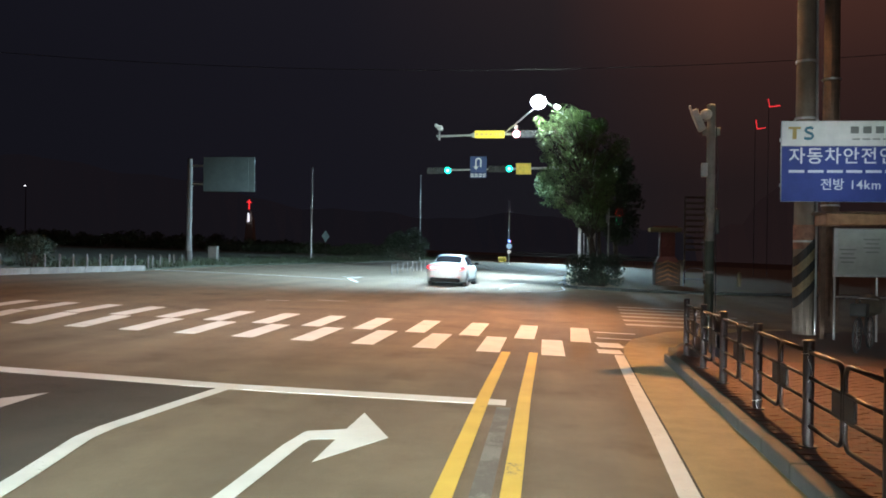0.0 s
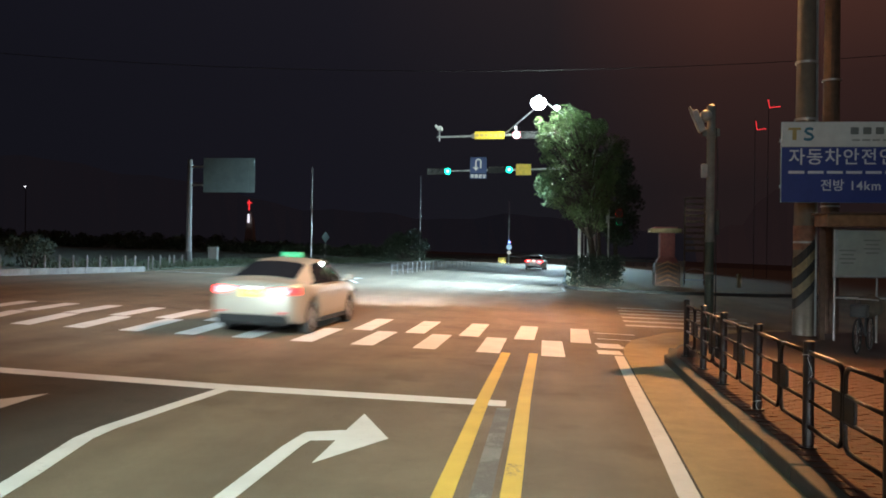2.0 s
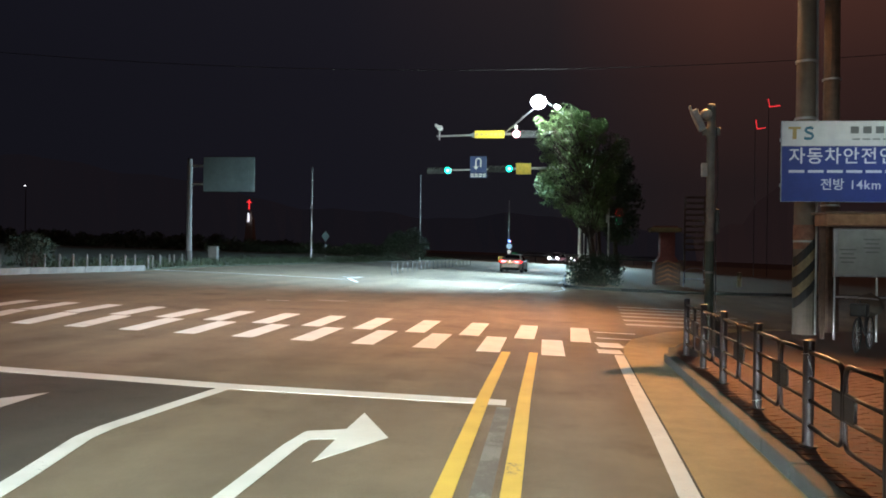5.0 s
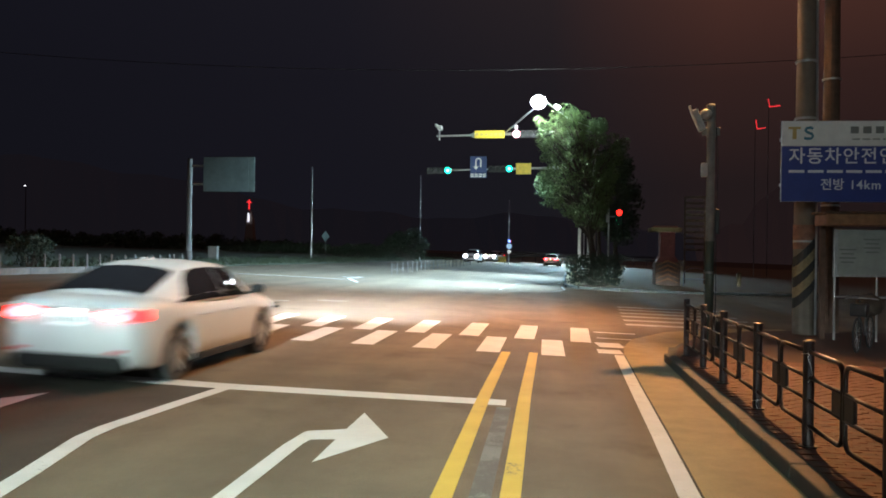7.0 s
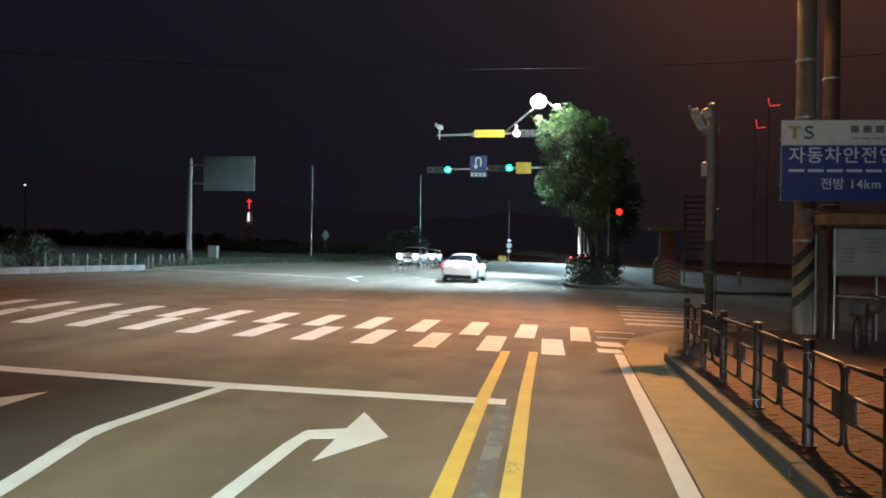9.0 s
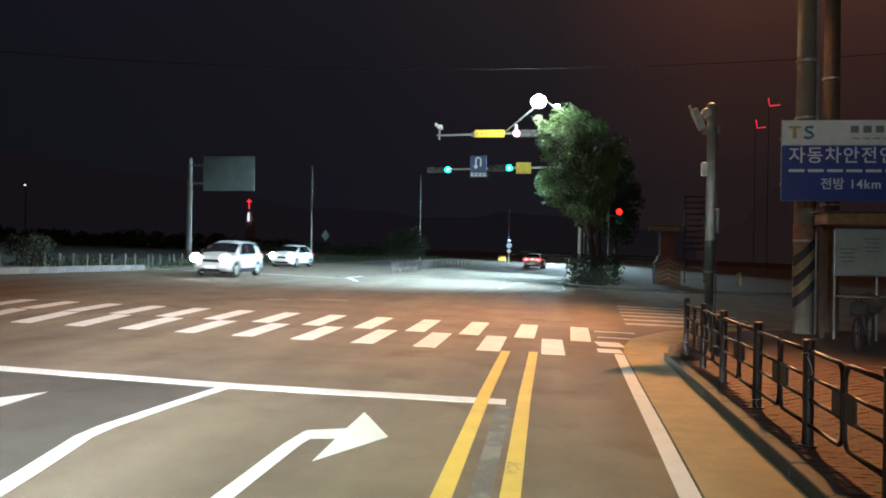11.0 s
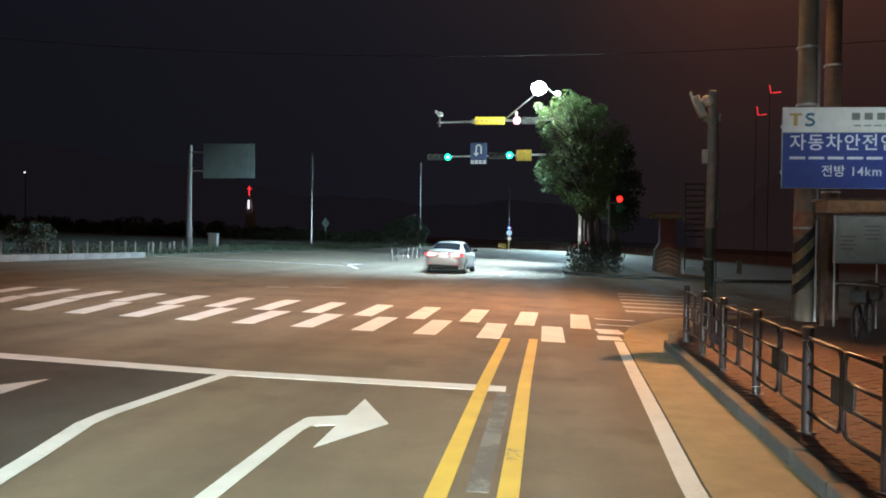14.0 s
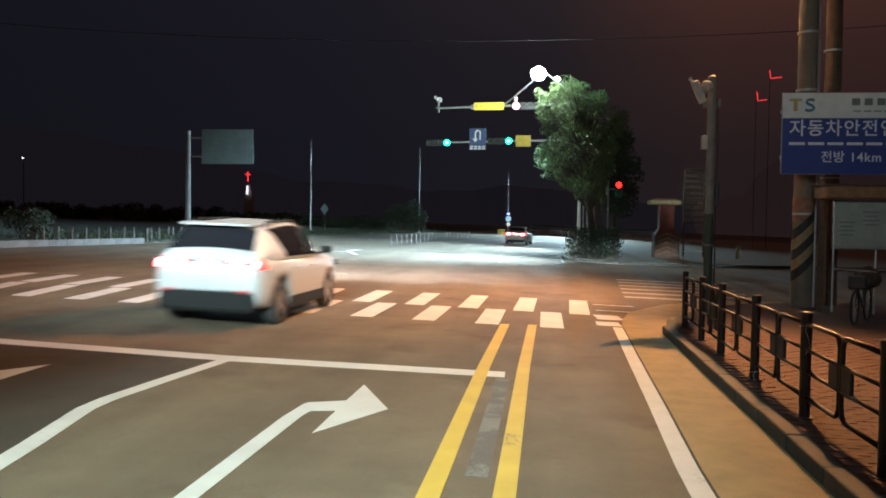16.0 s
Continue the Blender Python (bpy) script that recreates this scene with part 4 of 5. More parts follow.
champagne = car("champagne_sedan", "champagne grey saloon with a bright chrome rear strip", SEDAN, (0.165, 0.15, 0.132), "cars on the road", metal=0.3, beam=G_HEAD_SOFT, tail=G_TAIL_HOT)
drive(champagne, SEDAN, outbound([(0, -158), (6, -74), (10, -18.5), (11.5, 2.1), (11.8, 6.3), (11.9, 7.7), (12.0, 9.05), (12.2, 12.0), (12.3, 13.5), (12.4, 14.9), (12.5, 16.3), (12.7, 18.9), (12.9, 21.4), (13.0, 22.7), (13.5, 30.2), (14.0, 38.4), (14.5, 46.3), (15.0, 53.8), (15.5, 61), (16.0, 68)]), 11.2, 16.0)
suv = car("white_suv", "white compact sport utility vehicle with dark windows", SUV, (0.30, 0.30, 0.295), "cars on the road", rails=True, metal=0.0, beam=G_HEAD_SOFT, tail=G_TAIL_HOT)
drive(suv, SUV, outbound([(0, -232), (8, -109), (13, -32), (15.0, -1.5), (15.4, 4.6), (15.5, 6.2), (15.6, 7.75), (15.7, 9.3), (15.8, 10.85), (15.9, 12.4), (16.0, 13.95)], 0.22), 14.8, 16.0)
van = car("silver_suv", "silver grey sport utility vehicle with dazzling headlamps", SUV, (0.36, 0.36, 0.37), "cars on the road", rails=True, dazzle=True)
drive(van, SUV, [(0, 10, 215, 174), (3, 7, 165, 170), (5.0, 1.5, 132, 163), (5.7, -3.6, 121, 158), (6.3, -7.6, 112, 165), (7.0, -9.2, 101, 177), (7.6, -9.7, 91, 176), (8.0, -9.95, 84.5, 177), (8.4, -10.45, 78.5, 176), (8.8, -11.05, 72.5, 175), (9.2, -11.9, 66, 174), (10.0, -13.6, 53, 176), (11.0, -14.9, 36.8, 180), (11.3, -15.1, 32.2, 181), (11.5, -15.2, 29.1, 182), (11.8, -15.4, 24.2, 182), (12.0, -15.5, 20.8, 182), (12.5, -15.9, 12.5, 182), (14, -17, -12, 182), (16, -18.5, -45, 182)], 6.0, 12.6)
hatch = car("pale_hatchback", "pale silver hatchback with dazzling headlamps", HATCH, (0.62, 0.66, 0.66), "cars on the road", dazzle=True)
drive(hatch, HATCH, [(0, 12, 238, 174), (3, 9, 186, 170), (5.5, 3.0, 143, 163), (6.3, -2.5, 129, 158), (7.2, -8.6, 113, 166), (8.0, -10.3, 98.5, 177), (8.8, -11.4, 84.5, 176), (9.2, -12.1, 77.8, 175), (10.0, -14.4, 66.5, 174), (11.0, -17.2, 53.5, 177), (11.3, -17.7, 49.2, 179), (11.5, -17.8, 45.6, 180), (11.8, -17.9, 39.8, 181), (12.0, -17.9, 35.8, 181), (12.2, -18.0, 31.9, 181), (12.4, -18.0, 28.1, 181), (12.7, -18.1, 22.8, 181), (13.0, -18.2, 17.5, 181), (14.0, -18.5, 0, 181), (16.0, -19, -36, 181)], 6.0, 13.2)

# ---- guard rail along the pavement ----


def rail_post(y, label):
    x = 2.33
    top = thing("guard_rail_post", label, "post", pose(x, y, gz(x) + 0.115, 0, 0, random.uniform(-2, 2)), "guard rail posts")
    bm = rod(bmesh.new(), (0, 0, -0.05), (0, 0, 0.93), 0.048, 0.048, 14)
    part("shaft", bm, BRONZE, top, smooth=False)
    bm = rod(bmesh.new(), (0, 0, 0.93), (0, 0, 0.955), 0.052, 0.051, 14)
    ball(bm, (0, 0, 0.955), 0.05, (1, 1, 0.25))
    part("cap", bm, BRONZE, top)
    bm = rod(bmesh.new(), (0, 0, -0.01), (0, 0, 0.02), 0.085, 0.08, 14)
    part("foot", bm, BRONZE, top)
    return top


def rail_panel(y0, y1):
    x = 2.33
    L = y1 - y0
    top = thing("guard_rail", "bronze tube guard rail panel with a dark centre plate", "railing", pose(x, y0, gz(x) + 0.115), "guard rail panels")
    for a, b, s in ((0.04, L * 0.485, 1), (L - 0.04, L * 0.515, -1)):
        # a bent tube that leaves the post, turns down and comes back
        r, zt, zb = 0.11, 0.86, 0.20
        pts = [(0, a, zt), (0, b - s * r, zt)]
        pts += [(0, b - s * r + s * r * math.sin(k * math.pi / 10), zt - r + r * math.cos(k * math.pi / 10)) for k in range(1, 6)]
        pts += [(0, b - s * r + s * r * math.cos(k * math.pi / 10), zb + r - r * math.sin(k * math.pi / 10)) for k in range(0, 6)]
        pts += [(0, a, zb)]
        part("bent_tube", tube(bmesh.new(), pts, 0.021, 8), BRONZE, top, smooth=True)
        bm = tube(bmesh.new(), [(0, a, 0.63), (0, L / 2, 0.63)], 0.017, 8)
        tube(bm, [(0, a, 0.43), (0, L / 2, 0.43)], 0.017, 8)
        part("middle_rail", bm, BRONZE, top, smooth=True)
    part("centre_plate", box(bmesh.new(), (0, L / 2, 0.53), (0.03, 0.50, 0.24), 0.012), PLATE, top, "dark rectangular plate")
    return top


POSTS = [14.1, 12.6, 11.2, 9.43, 7.65, 5.88, 4.1, 2.3, 0.5, -1.3, -3.1]
for k, y in enumerate(POSTS):
    rail_post(y, "bronze guard rail post with a round cap" if y > 3 else "bronze guard rail post on the pavement")
for a, b in zip(POSTS, POSTS[1:]):
    rail_panel(b, a)
# a dark board wired to the second panel
nt = thing("rail_board", "dark navy board wired inside the guard rail", "board", pose(2.385, 11.45, gz(2.385) + 0.115))
part("panel", box(bmesh.new(), (0, 0.5, 0.545), (0.02, 0.95, 0.56), 0.006), mat("dark_navy_sheet", (0.012, 0.014, 0.024), 0.6, vary=0.2, scale=5), nt)
for y in (0.12, 0.88):
    part("wire_tie", tube(bmesh.new(), [(0.0, y, 0.80), (-0.03, y, 0.86), (-0.085, y, 0.86), (-0.06, y, 0.80)], 0.004, 5), GALV, nt)
# twine knotted round two posts
for y, z in ((7.65, 0.86), (9.43, 0.12)):
    top = thing("twine", "pale frayed twine tied round a guard rail post", "string", pose(2.33, y, gz(2.33) + 0.115))
    bm = tube(bmesh.new(), [(0.056 * math.cos(k * 0.7), 0.056 * math.sin(k * 0.7), z + 0.006 * k - 0.05) for k in range(11)], 0.003, 5)
    tube(bm, [(-0.01, -0.056, z), (-0.03, -0.066, z - 0.05), (0.0, -0.06, z - 0.12), (0.015, -0.062, z - 0.19), (-0.02, -0.06, max(0.0, z - 0.27))], 0.003, 5)
    part("loop", bm, DULL_WHITE, top)

# ---- poles ----


def pole_thing(name, label, x, y, z, height, r0, r1, material, seg=16, category="pole", lift=0.0):
    top = thing(name, label, category, pose(x, y, gz(x) + lift))
    part("shaft", rod(bmesh.new(), (0, 0, -0.2), (0, 0, height), r0, r1, seg), material, top, smooth=False)
    return top


up = pole_thing("utility_pole", "tall concrete utility pole with cream and black warning stripes", 5.8, 19.5, 0, 13.5, 0.235, 0.17, POLE_CONC, 20, lift=0.11)
# slanting warning bands wrapped round the foot of the pole
for k in range(5):
    bm = bmesh.new()
    n = 20
    lo, hi = [], []
    for i in range(n + 1):
        a = 2 * math.pi * i / n
        z = 0.84 + 0.235 * k + 0.25 * math.cos(a)
        r = 0.2375
        lo.append(bm.verts.new((r * math.cos(a), r * math.sin(a), z))), hi.append(bm.verts.new((r * math.cos(a), r * math.sin(a), z + 0.235)))
    for i in range(n):
        bm.faces.new((lo[i], lo[i + 1], hi[i + 1], hi[i]))
    part("warning_band", bm, BLACK if k % 2 == 0 else BAND_OLD, up, "black warning band" if k % 2 == 0 else "faded cream warning band")
for z in (2.1, 4.9, 6.2):
    part("steel_band", rod(bmesh.new(), (0, 0, z), (0, 0, z + 0.05), 0.236, 0.236, 20), GALV, up)
part("conduit", tube(bmesh.new(), [(0.24, -0.08, 0), (0.235, -0.08, 4), (0.2, -0.07, 9)], 0.03), GALV, up)
part("poster_scrap", rod(bmesh.new(), (0, 0, 1.95), (0, 0, 2.5), 0.2355, 0.2345, 20, False), mat("faded_red_paper", (0.24, 0.12, 0.08), 0.8, vary=0.3, scale=6), up, "faded red paper wrap")
arm = tube(bmesh.new(), [(0, 0, 8.25), (-0.6, 0.36, 8.55), (-1.35, 0.8, 8.6)], 0.03)
part("lamp_arm", arm, GALV, up)
head = box(bmesh.new(), (-1.53, 0.9, 8.66), (0.7, 0.3, 0.12), 0.04)
part("sodium_head", head, GALV, up)
# unseen skirt added to keep the sodium light off distant signs
skirt = bmesh.new()
loft(skirt, [[(-1.53 + r * math.cos(k * math.pi / 12), 0.9 + r * math.sin(k * math.pi / 12), z) for k in range(24)] for r, z in ((0.34, 8.66), (0.36, 8.32), (0.37, 8.32), (0.35, 8.66))])
part("lamp_skirt", skirt, GALV, up, "grey skirt added round the lamp to cut off its level light")
part("sodium_bowl", ball(bmesh.new(), (-1.53, 0.9, 8.56), 0.12, (1.6, 0.9, 0.6)), G_SODIUM, up, "glowing amber lamp bowl")
p2 = pole_thing("telephone_pole", "weathered brown pole behind the direction board", 6.65, 20.4, 0, 11.5, 0.22, 0.15, WOOD_DARK, 16, lift=0.11)
for z in (3.0, 4.4, 6.0):
    part("steel_band", rod(bmesh.new(), (0, 0, z), (0, 0, z + 0.04), 0.215, 0.215, 16), GALV, p2)

cc = pole_thing("camera_pole", "steel pole with a surveillance camera and green painted foot", 3.24, 17.0, 0, 4.72, 0.085, 0.085, POLE_GREY, 16, lift=0.11)
part("green_sleeve", rod(bmesh.new(), (0, 0, 0), (0, 0, 2.0), 0.089, 0.089, 16), GREEN_STEEL, cc, "green painted lower sleeve")
for z in (2.02, 2.6, 1.35, 4.1, 3.3):
    part("clamp", rod(bmesh.new(), (0, 0, z), (0, 0, z + 0.045), 0.096, 0.096, 16), POLE_GREY, cc)
part("top_cap", ball(bmesh.new(), (0, 0, 4.73), 0.09, (1, 1, 0.6)), POLE_GREY, cc)
tilt = Matrix.Rotation(radians(-24), 4, "Y")
camh = part("camera_housing", box(bmesh.new(), (-0.27, -0.05, 4.44), (0.15, 0.16, 0.46), 0.03, tilt), DULL_WHITE, cc, "white camera housing tilted outwards")
part("sun_hood", box(bmesh.new(), (-0.345, -0.05, 4.50), (0.02, 0.18, 0.5), 0.006, tilt), DULL_WHITE, camh)
part("camera_body", ball(bmesh.new(), (-0.11, -0.06, 4.56), 0.12, (1, 1, 0.9)), DULL_WHITE, cc)
part("bracket", tube(bmesh.new(), [(-0.02, 0, 4.5), (-0.16, -0.03, 4.42), (-0.24, -0.05, 4.5)], 0.025), POLE_GREY, cc)
part("cross_plate", box(bmesh.new(), (0.0, 0, 4.22), (0.34, 0.05, 0.16), 0.01), POLE_GREY, cc)
part("junction_box", box(bmesh.new(), (-0.13, -0.02, 3.44), (0.12, 0.12, 0.28), 0.02), DULL_WHITE, cc, "small white junction box")
part("rear_box", box(bmesh.new(), (0.13, 0.02, 2.4), (0.10, 0.12, 0.5), 0.02), STEEL_DARK, cc)
cab_pts = [(0.09, -0.05, 4.3), (0.13, -0.06, 3.4), (0.1, -0.06, 2.4), (0.12, -0.05, 1.0), (0.1, -0.05, 0.05)]
part("cable", tube(bmesh.new(), cab_pts, 0.012, 6), RUBBER, cc)

# ---- direction board ----
SX, SY, SZ0, SZ1, SW = 5.03, 18.6, 2.94, 4.70, 5.2
board = thing("direction_board", "large blue and white direction board on two poles", "sign", pose(SX, SY, 0, 0, 0, 1.0))


def slate(name, parent, x, z, w, h, material, depth=0.02, y=0.0, label="", bevel=0.0):
    return part(name, box(bmesh.new(), (x, y - depth / 2, z), (w, depth, h), bevel), material, parent, label)


slate("back_plate", board, SW / 2, (SZ0 + SZ1) / 2, SW, SZ1 - SZ0, GALV, 0.04, 0.03)
slate("blue_panel", board, SW / 2, (SZ0 + 4.15) / 2, SW - 0.02, 4.15 - SZ0 - 0.01, BLUE, 0.012, -0.012, "deep blue panel")
slate("white_panel", board, SW / 2, (4.155 + SZ1) / 2, SW - 0.02, SZ1 - 4.155 - 0.01, WHITE, 0.012, -0.012, "white header panel")
for z in (3.3, 4.3):
    slate("rear_rail", board, SW / 2, z, SW, 0.07, GALV, 0.07, 0.12)
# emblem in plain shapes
slate("emblem", board, 0.27, 4.545, 0.26, 0.05, GOLD, 0.006, -0.024, "ochre emblem shape")
slate("emblem", board, 0.27, 4.42, 0.085, 0.24, GOLD, 0.006, -0.025)
sp = [(0.66, 4.53), (0.60, 4.555), (0.52, 4.54), (0.50, 4.49), (0.54, 4.45), (0.62, 4.42), (0.66, 4.37), (0.62, 4.32), (0.54, 4.31), (0.47, 4.33)]
bm = tube(bmesh.new(), [(x, 0, z) for x, z in sp], 0.03, 6)
bmesh.ops.scale(bm, vec=(1, 0.12, 1), verts=bm.verts)
bmesh.ops.translate(bm, vec=(0, -0.028, 0), verts=bm.verts)
part("emblem", bm, TEAL, board, "teal emblem shape")
for k in range(8):
    slate("header_bar", board, 1.52 + k * 0.26, 4.50, 0.17, 0.15, INK, 0.004, -0.024)
for k in range(10):
    slate("small_bar", board, 1.55 + k * 0.21, 4.30, 0.16, 0.035, PAPER, 0.004, -0.024)
for k in range(9):
    slate("caption_bar", board, 0.32 + k * 0.40, 3.60, 0.33, 0.06, LETTER, 0.004, -0.024)


def letters(text, parent, x, z, size, material, name="lettering", y=-0.03):
    cu = bpy.data.curves.new(name, "FONT")
    cu.body, cu.size, cu.extrude = text, size, 0.002
    cu.offset = size * 0.012
    tmp = bpy.data.objects.new(name, cu)
    scene.collection.objects.link(tmp)
    dg = bpy.context.evaluated_depsgraph_get()
    me = bpy.data.meshes.new_from_object(tmp.evaluated_get(dg))
    bpy.data.objects.remove(tmp)
    me.materials.clear()
    me.materials.append(material)
    ob = new(name, me)
    ob.parent = parent
    ob.matrix_basis = pose(x, y, z, 90)
    return ob


for k, c in enumerate("자동차안전연"):
    letters(c, board, 0.15 + 0.375 * k, 3.80, 0.38, LETTER, "letter")
x = 0.82
for c in "전방 14km":
    if c != " ":
        letters(c, board, x, 3.22, 0.27, LETTER, "letter")
    x += {"전": 0.25, "방": 0.25, " ": 0.10, "m": 0.22}.get(c, 0.15)

# ---- notice board ----
nb = thing("notice_board", "roofed wooden notice board with pale sheets behind glass", "notice board", pose(5.8, 18.35, gz(5.8) + 0.115, 0, 0, 1.5))
part("roof", box(bmesh.new(), (1.55, 0.05, 2.57), (3.1, 0.75, 0.25), 0.03), WOOD, nb, "orange-brown timber eaves board")
part("roof_cap", box(bmesh.new(), (1.55, 0.05, 2.72), (3.2, 0.85, 0.05), 0.015), WOOD_DARK, nb)
part("case", box(bmesh.new(), (1.62, 0.10, 1.88), (2.65, 0.10, 1.06), 0.02), GALV, nb)
part("sheet", box(bmesh.new(), (1.62, 0.045, 1.88), (2.5, 0.012, 0.94)), PAPER, nb, "pale greenish notice sheet")
for x in (0.45, 0.95, 1.5):
    for k in range(4):
        part("print_bar", box(bmesh.new(), (x + 0.12, 0.037, 2.16 - 0.09 * k - (0.22 if x < 0.9 else 0)), (0.26 if k % 2 else 0.34, 0.004, 0.028)), INK, nb)
for x in (0.33, 1.2, 2.9):
    part("leg", rod(bmesh.new(), (x, 0.1, -0.1), (x, 0.1, 1.36), 0.024, 0.024, 10), GALV, nb)
part("lower_rail", rod(bmesh.new(), (0.33, 0.1, 0.92), (2.9, 0.1, 0.92), 0.02, 0.02, 8), GALV, nb)
for x in (0.12, 2.98):
    part("roof_post", box(bmesh.new(), (x, 0.25, 1.22), (0.11, 0.11, 2.5), 0.012), WOOD_DARK, nb)

# ---- bicycle with a covered load ----
bk = thing("bicycle", "old bicycle with a tan covered load by the notice board", "bicycle", pose(6.0, 16.45, gz(6.0) + 0.115, 0, 0, 148))


def ring(bm, c, r, t, seg=28):
    return tube(bm, [(c[0], c[1] + r * math.cos(k * 2 * math.pi / seg), c[2] + r * math.sin(k * 2 * math.pi / seg)) for k in range(seg)], t, 6, True)


for y in (-0.52, 0.52):
    w = part("wheel", ring(bmesh.new(), (0, y, 0.33), 0.31, 0.02), RUBBER, bk)
    bm = bmesh.new()
    for k in range(12):
        a = k * math.pi / 6
        rod(bm, (0, y, 0.33), (0, y + 0.3 * math.cos(a), 0.33 + 0.3 * math.sin(a)), 0.003, 0.003, 4)
    part("spokes", bm, GALV, w)
part("frame", tube(tube(bmesh.new(), [(0, -0.52, 0.33), (0, -0.1, 0.30), (0, 0.38, 0.72), (0, -0.2, 0.78), (0, -0.1, 0.30)], 0.018), [(0, 0.52, 0.33), (0, 0.36, 0.80), (0, 0.32, 0.98)], 0.016), STEEL_DARK, bk)
part("handlebar", tube(bmesh.new(), [(-0.28, 0.18, 1.0), (-0.18, 0.32, 1.02), (0.18, 0.32, 1.02), (0.28, 0.18, 1.0)], 0.014), GALV, bk)
part("saddle", box(bmesh.new(), (0, -0.24, 0.86), (0.14, 0.26, 0.07), 0.03), RUBBER, bk)
bm = ball(bmesh.new(), (0, -0.42, 0.86), 0.30, (0.8, 1.0, 0.75), 16, 12)
for v in bm.verts:
    v.co += Vector((noise.noise(v.co * 7), noise.noise(v.co * 7 + Vector((9, 0, 0))), noise.noise(v.co * 7 + Vector((0, 9, 0))))) * 0.07
part("covered_load", bm, CLOTH_TAN, bk, "tan cloth sack", smooth=True)
bm = box(bmesh.new(), (0, 0.36, 0.80), (0.30, 0.22, 0.24), 0.03)
part("basket", bm, STEEL_DARK, bk)
sack = thing("sack", "slumped tan sack on the pavement by the bicycle", "sack", pose(6.95, 16.6, gz(6.55) + 0.115))
bm = ball(bmesh.new(), (0, 0, 0.33), 0.42, (0.9, 0.8, 0.85), 18, 12)
for v in bm.verts:
    v.co += Vector((noise.noise(v.co * 5), noise.noise(v.co * 5 + Vector((9, 0, 0))), noise.noise(v.co * 5 + Vector((0, 9, 0))))) * 0.09
    v.co.z = max(0, v.co.z)
part("cloth", bm, CLOTH_TAN, sack, smooth=True)

# ---- far corner: gate pillar, hoop, bollards, slatted stack ----
FADED_ORANGE = mat("faded_orange_paint", (0.30, 0.13, 0.05), 0.7, vary=0.3, scale=5)
gp = thing("gate_pillar", "red brick gate pillar with a wide cap and striped base", "pillar", pose(6.7, 47.6, gz(6.7) + 0.13))
part("base_block", box(bmesh.new(), (0, 0, 0.62), (1.40, 1.2, 1.36), 0.05), WOOD_DARK, gp)
for k in range(5):
    for s in (-1, 1):
        z = 0.22 + 0.25 * k
        bm = prism(bmesh.new(), [(0, z), (s * 0.66, z - 0.33 + 0.12), (s * 0.66, z - 0.21), (0, z + 0.12)] if s > 0 else [(0, z), (0, z + 0.12), (-0.66, z - 0.21), (-0.66, z - 0.33 + 0.12)], 0, 0.012)
        for v in bm.verts:
            v.co = Vector((v.co.x, -0.602 - v.co.z, max(0.03, v.co.y + 0.1)))
        bmesh.ops.recalc_face_normals(bm, faces=bm.faces)
        part("chevron_stripe", bm, FADED_ORANGE, gp, "faded orange chevron stripe")
part("shoulder", loft(bmesh.new(), [[(-0.62, -0.5, 1.3), (0.62, -0.5, 1.3), (0.62, 0.5, 1.3), (-0.62, 0.5, 1.3)], [(-0.44, -0.42, 1.62), (0.44, -0.42, 1.62), (0.44, 0.42, 1.62), (-0.44, 0.42, 1.62)]]), BRICK_RED, gp)
part("shaft", box(bmesh.new(), (0, 0, 2.2), (0.82, 0.8, 1.6), 0.03), BRICK_RED, gp)
part("cap", box(bmesh.new(), (-0.12, 0, 3.13), (1.75, 1.3, 0.24), 0.05), CONCRETE, gp)
part("cap_ridge", box(bmesh.new(), (-0.1, 0, 3.30), (1.3, 0.9, 0.1), 0.03), BRICK_RED, gp)
hp = thing("cycle_hoop", "thin steel cycle hoop on the far pavement", "rack", pose(8.0, 46.0, gz(8.0) + 0.13))
part("hoop", tube(bmesh.new(), [(-0.62, 0, -0.1), (-0.6, 0, 0.6)] + [(-0.6 * math.cos(k * math.pi / 10), 0, 0.7 + 0.35 * math.sin(k * math.pi / 10)) for k in range(11)] + [(0.6, 0, 0.6), (0.62, 0, -0.1)], 0.022), GALV, hp)
part("cross_bar", rod(bmesh.new(), (-0.6, 0, 0.45), (0.6, 0, 0.45), 0.016), GALV, hp)


def bollard(x, y, h, r, label, material):
    top = thing("bollard", label, "bollard", pose(x, y, gz(x) + 0.13), "bollards on the far corner")
    part("shaft", rod(bmesh.new(), (0, 0, -0.1), (0, 0, h), r, r * 0.92, 14), material, top)
    part("cap", ball(bmesh.new(), (0, 0, h), r * 0.95, (1, 1, 0.5)), material, top)
    return top


bollard(11.15, 49.6, 0.8, 0.14, "pale stone bollard on the far pavement", CONCRETE)
sl = thing("slatted_stack", "tall dark timber rack with level slats", "rack", pose(9.0, 52.0, gz(9.0) + 0.13))
for x in (-0.6, 0.6):
    part("upright", box(bmesh.new(), (x, 0, 2.6), (0.1, 0.1, 5.4), 0.01), WOOD_DARK, sl)
for k in range(10):
    part("slat", box(bmesh.new(), (0, -0.07, 2.1 + 0.36 * k), (1.3, 0.05, 0.13), 0.01), WOOD_DARK, sl)

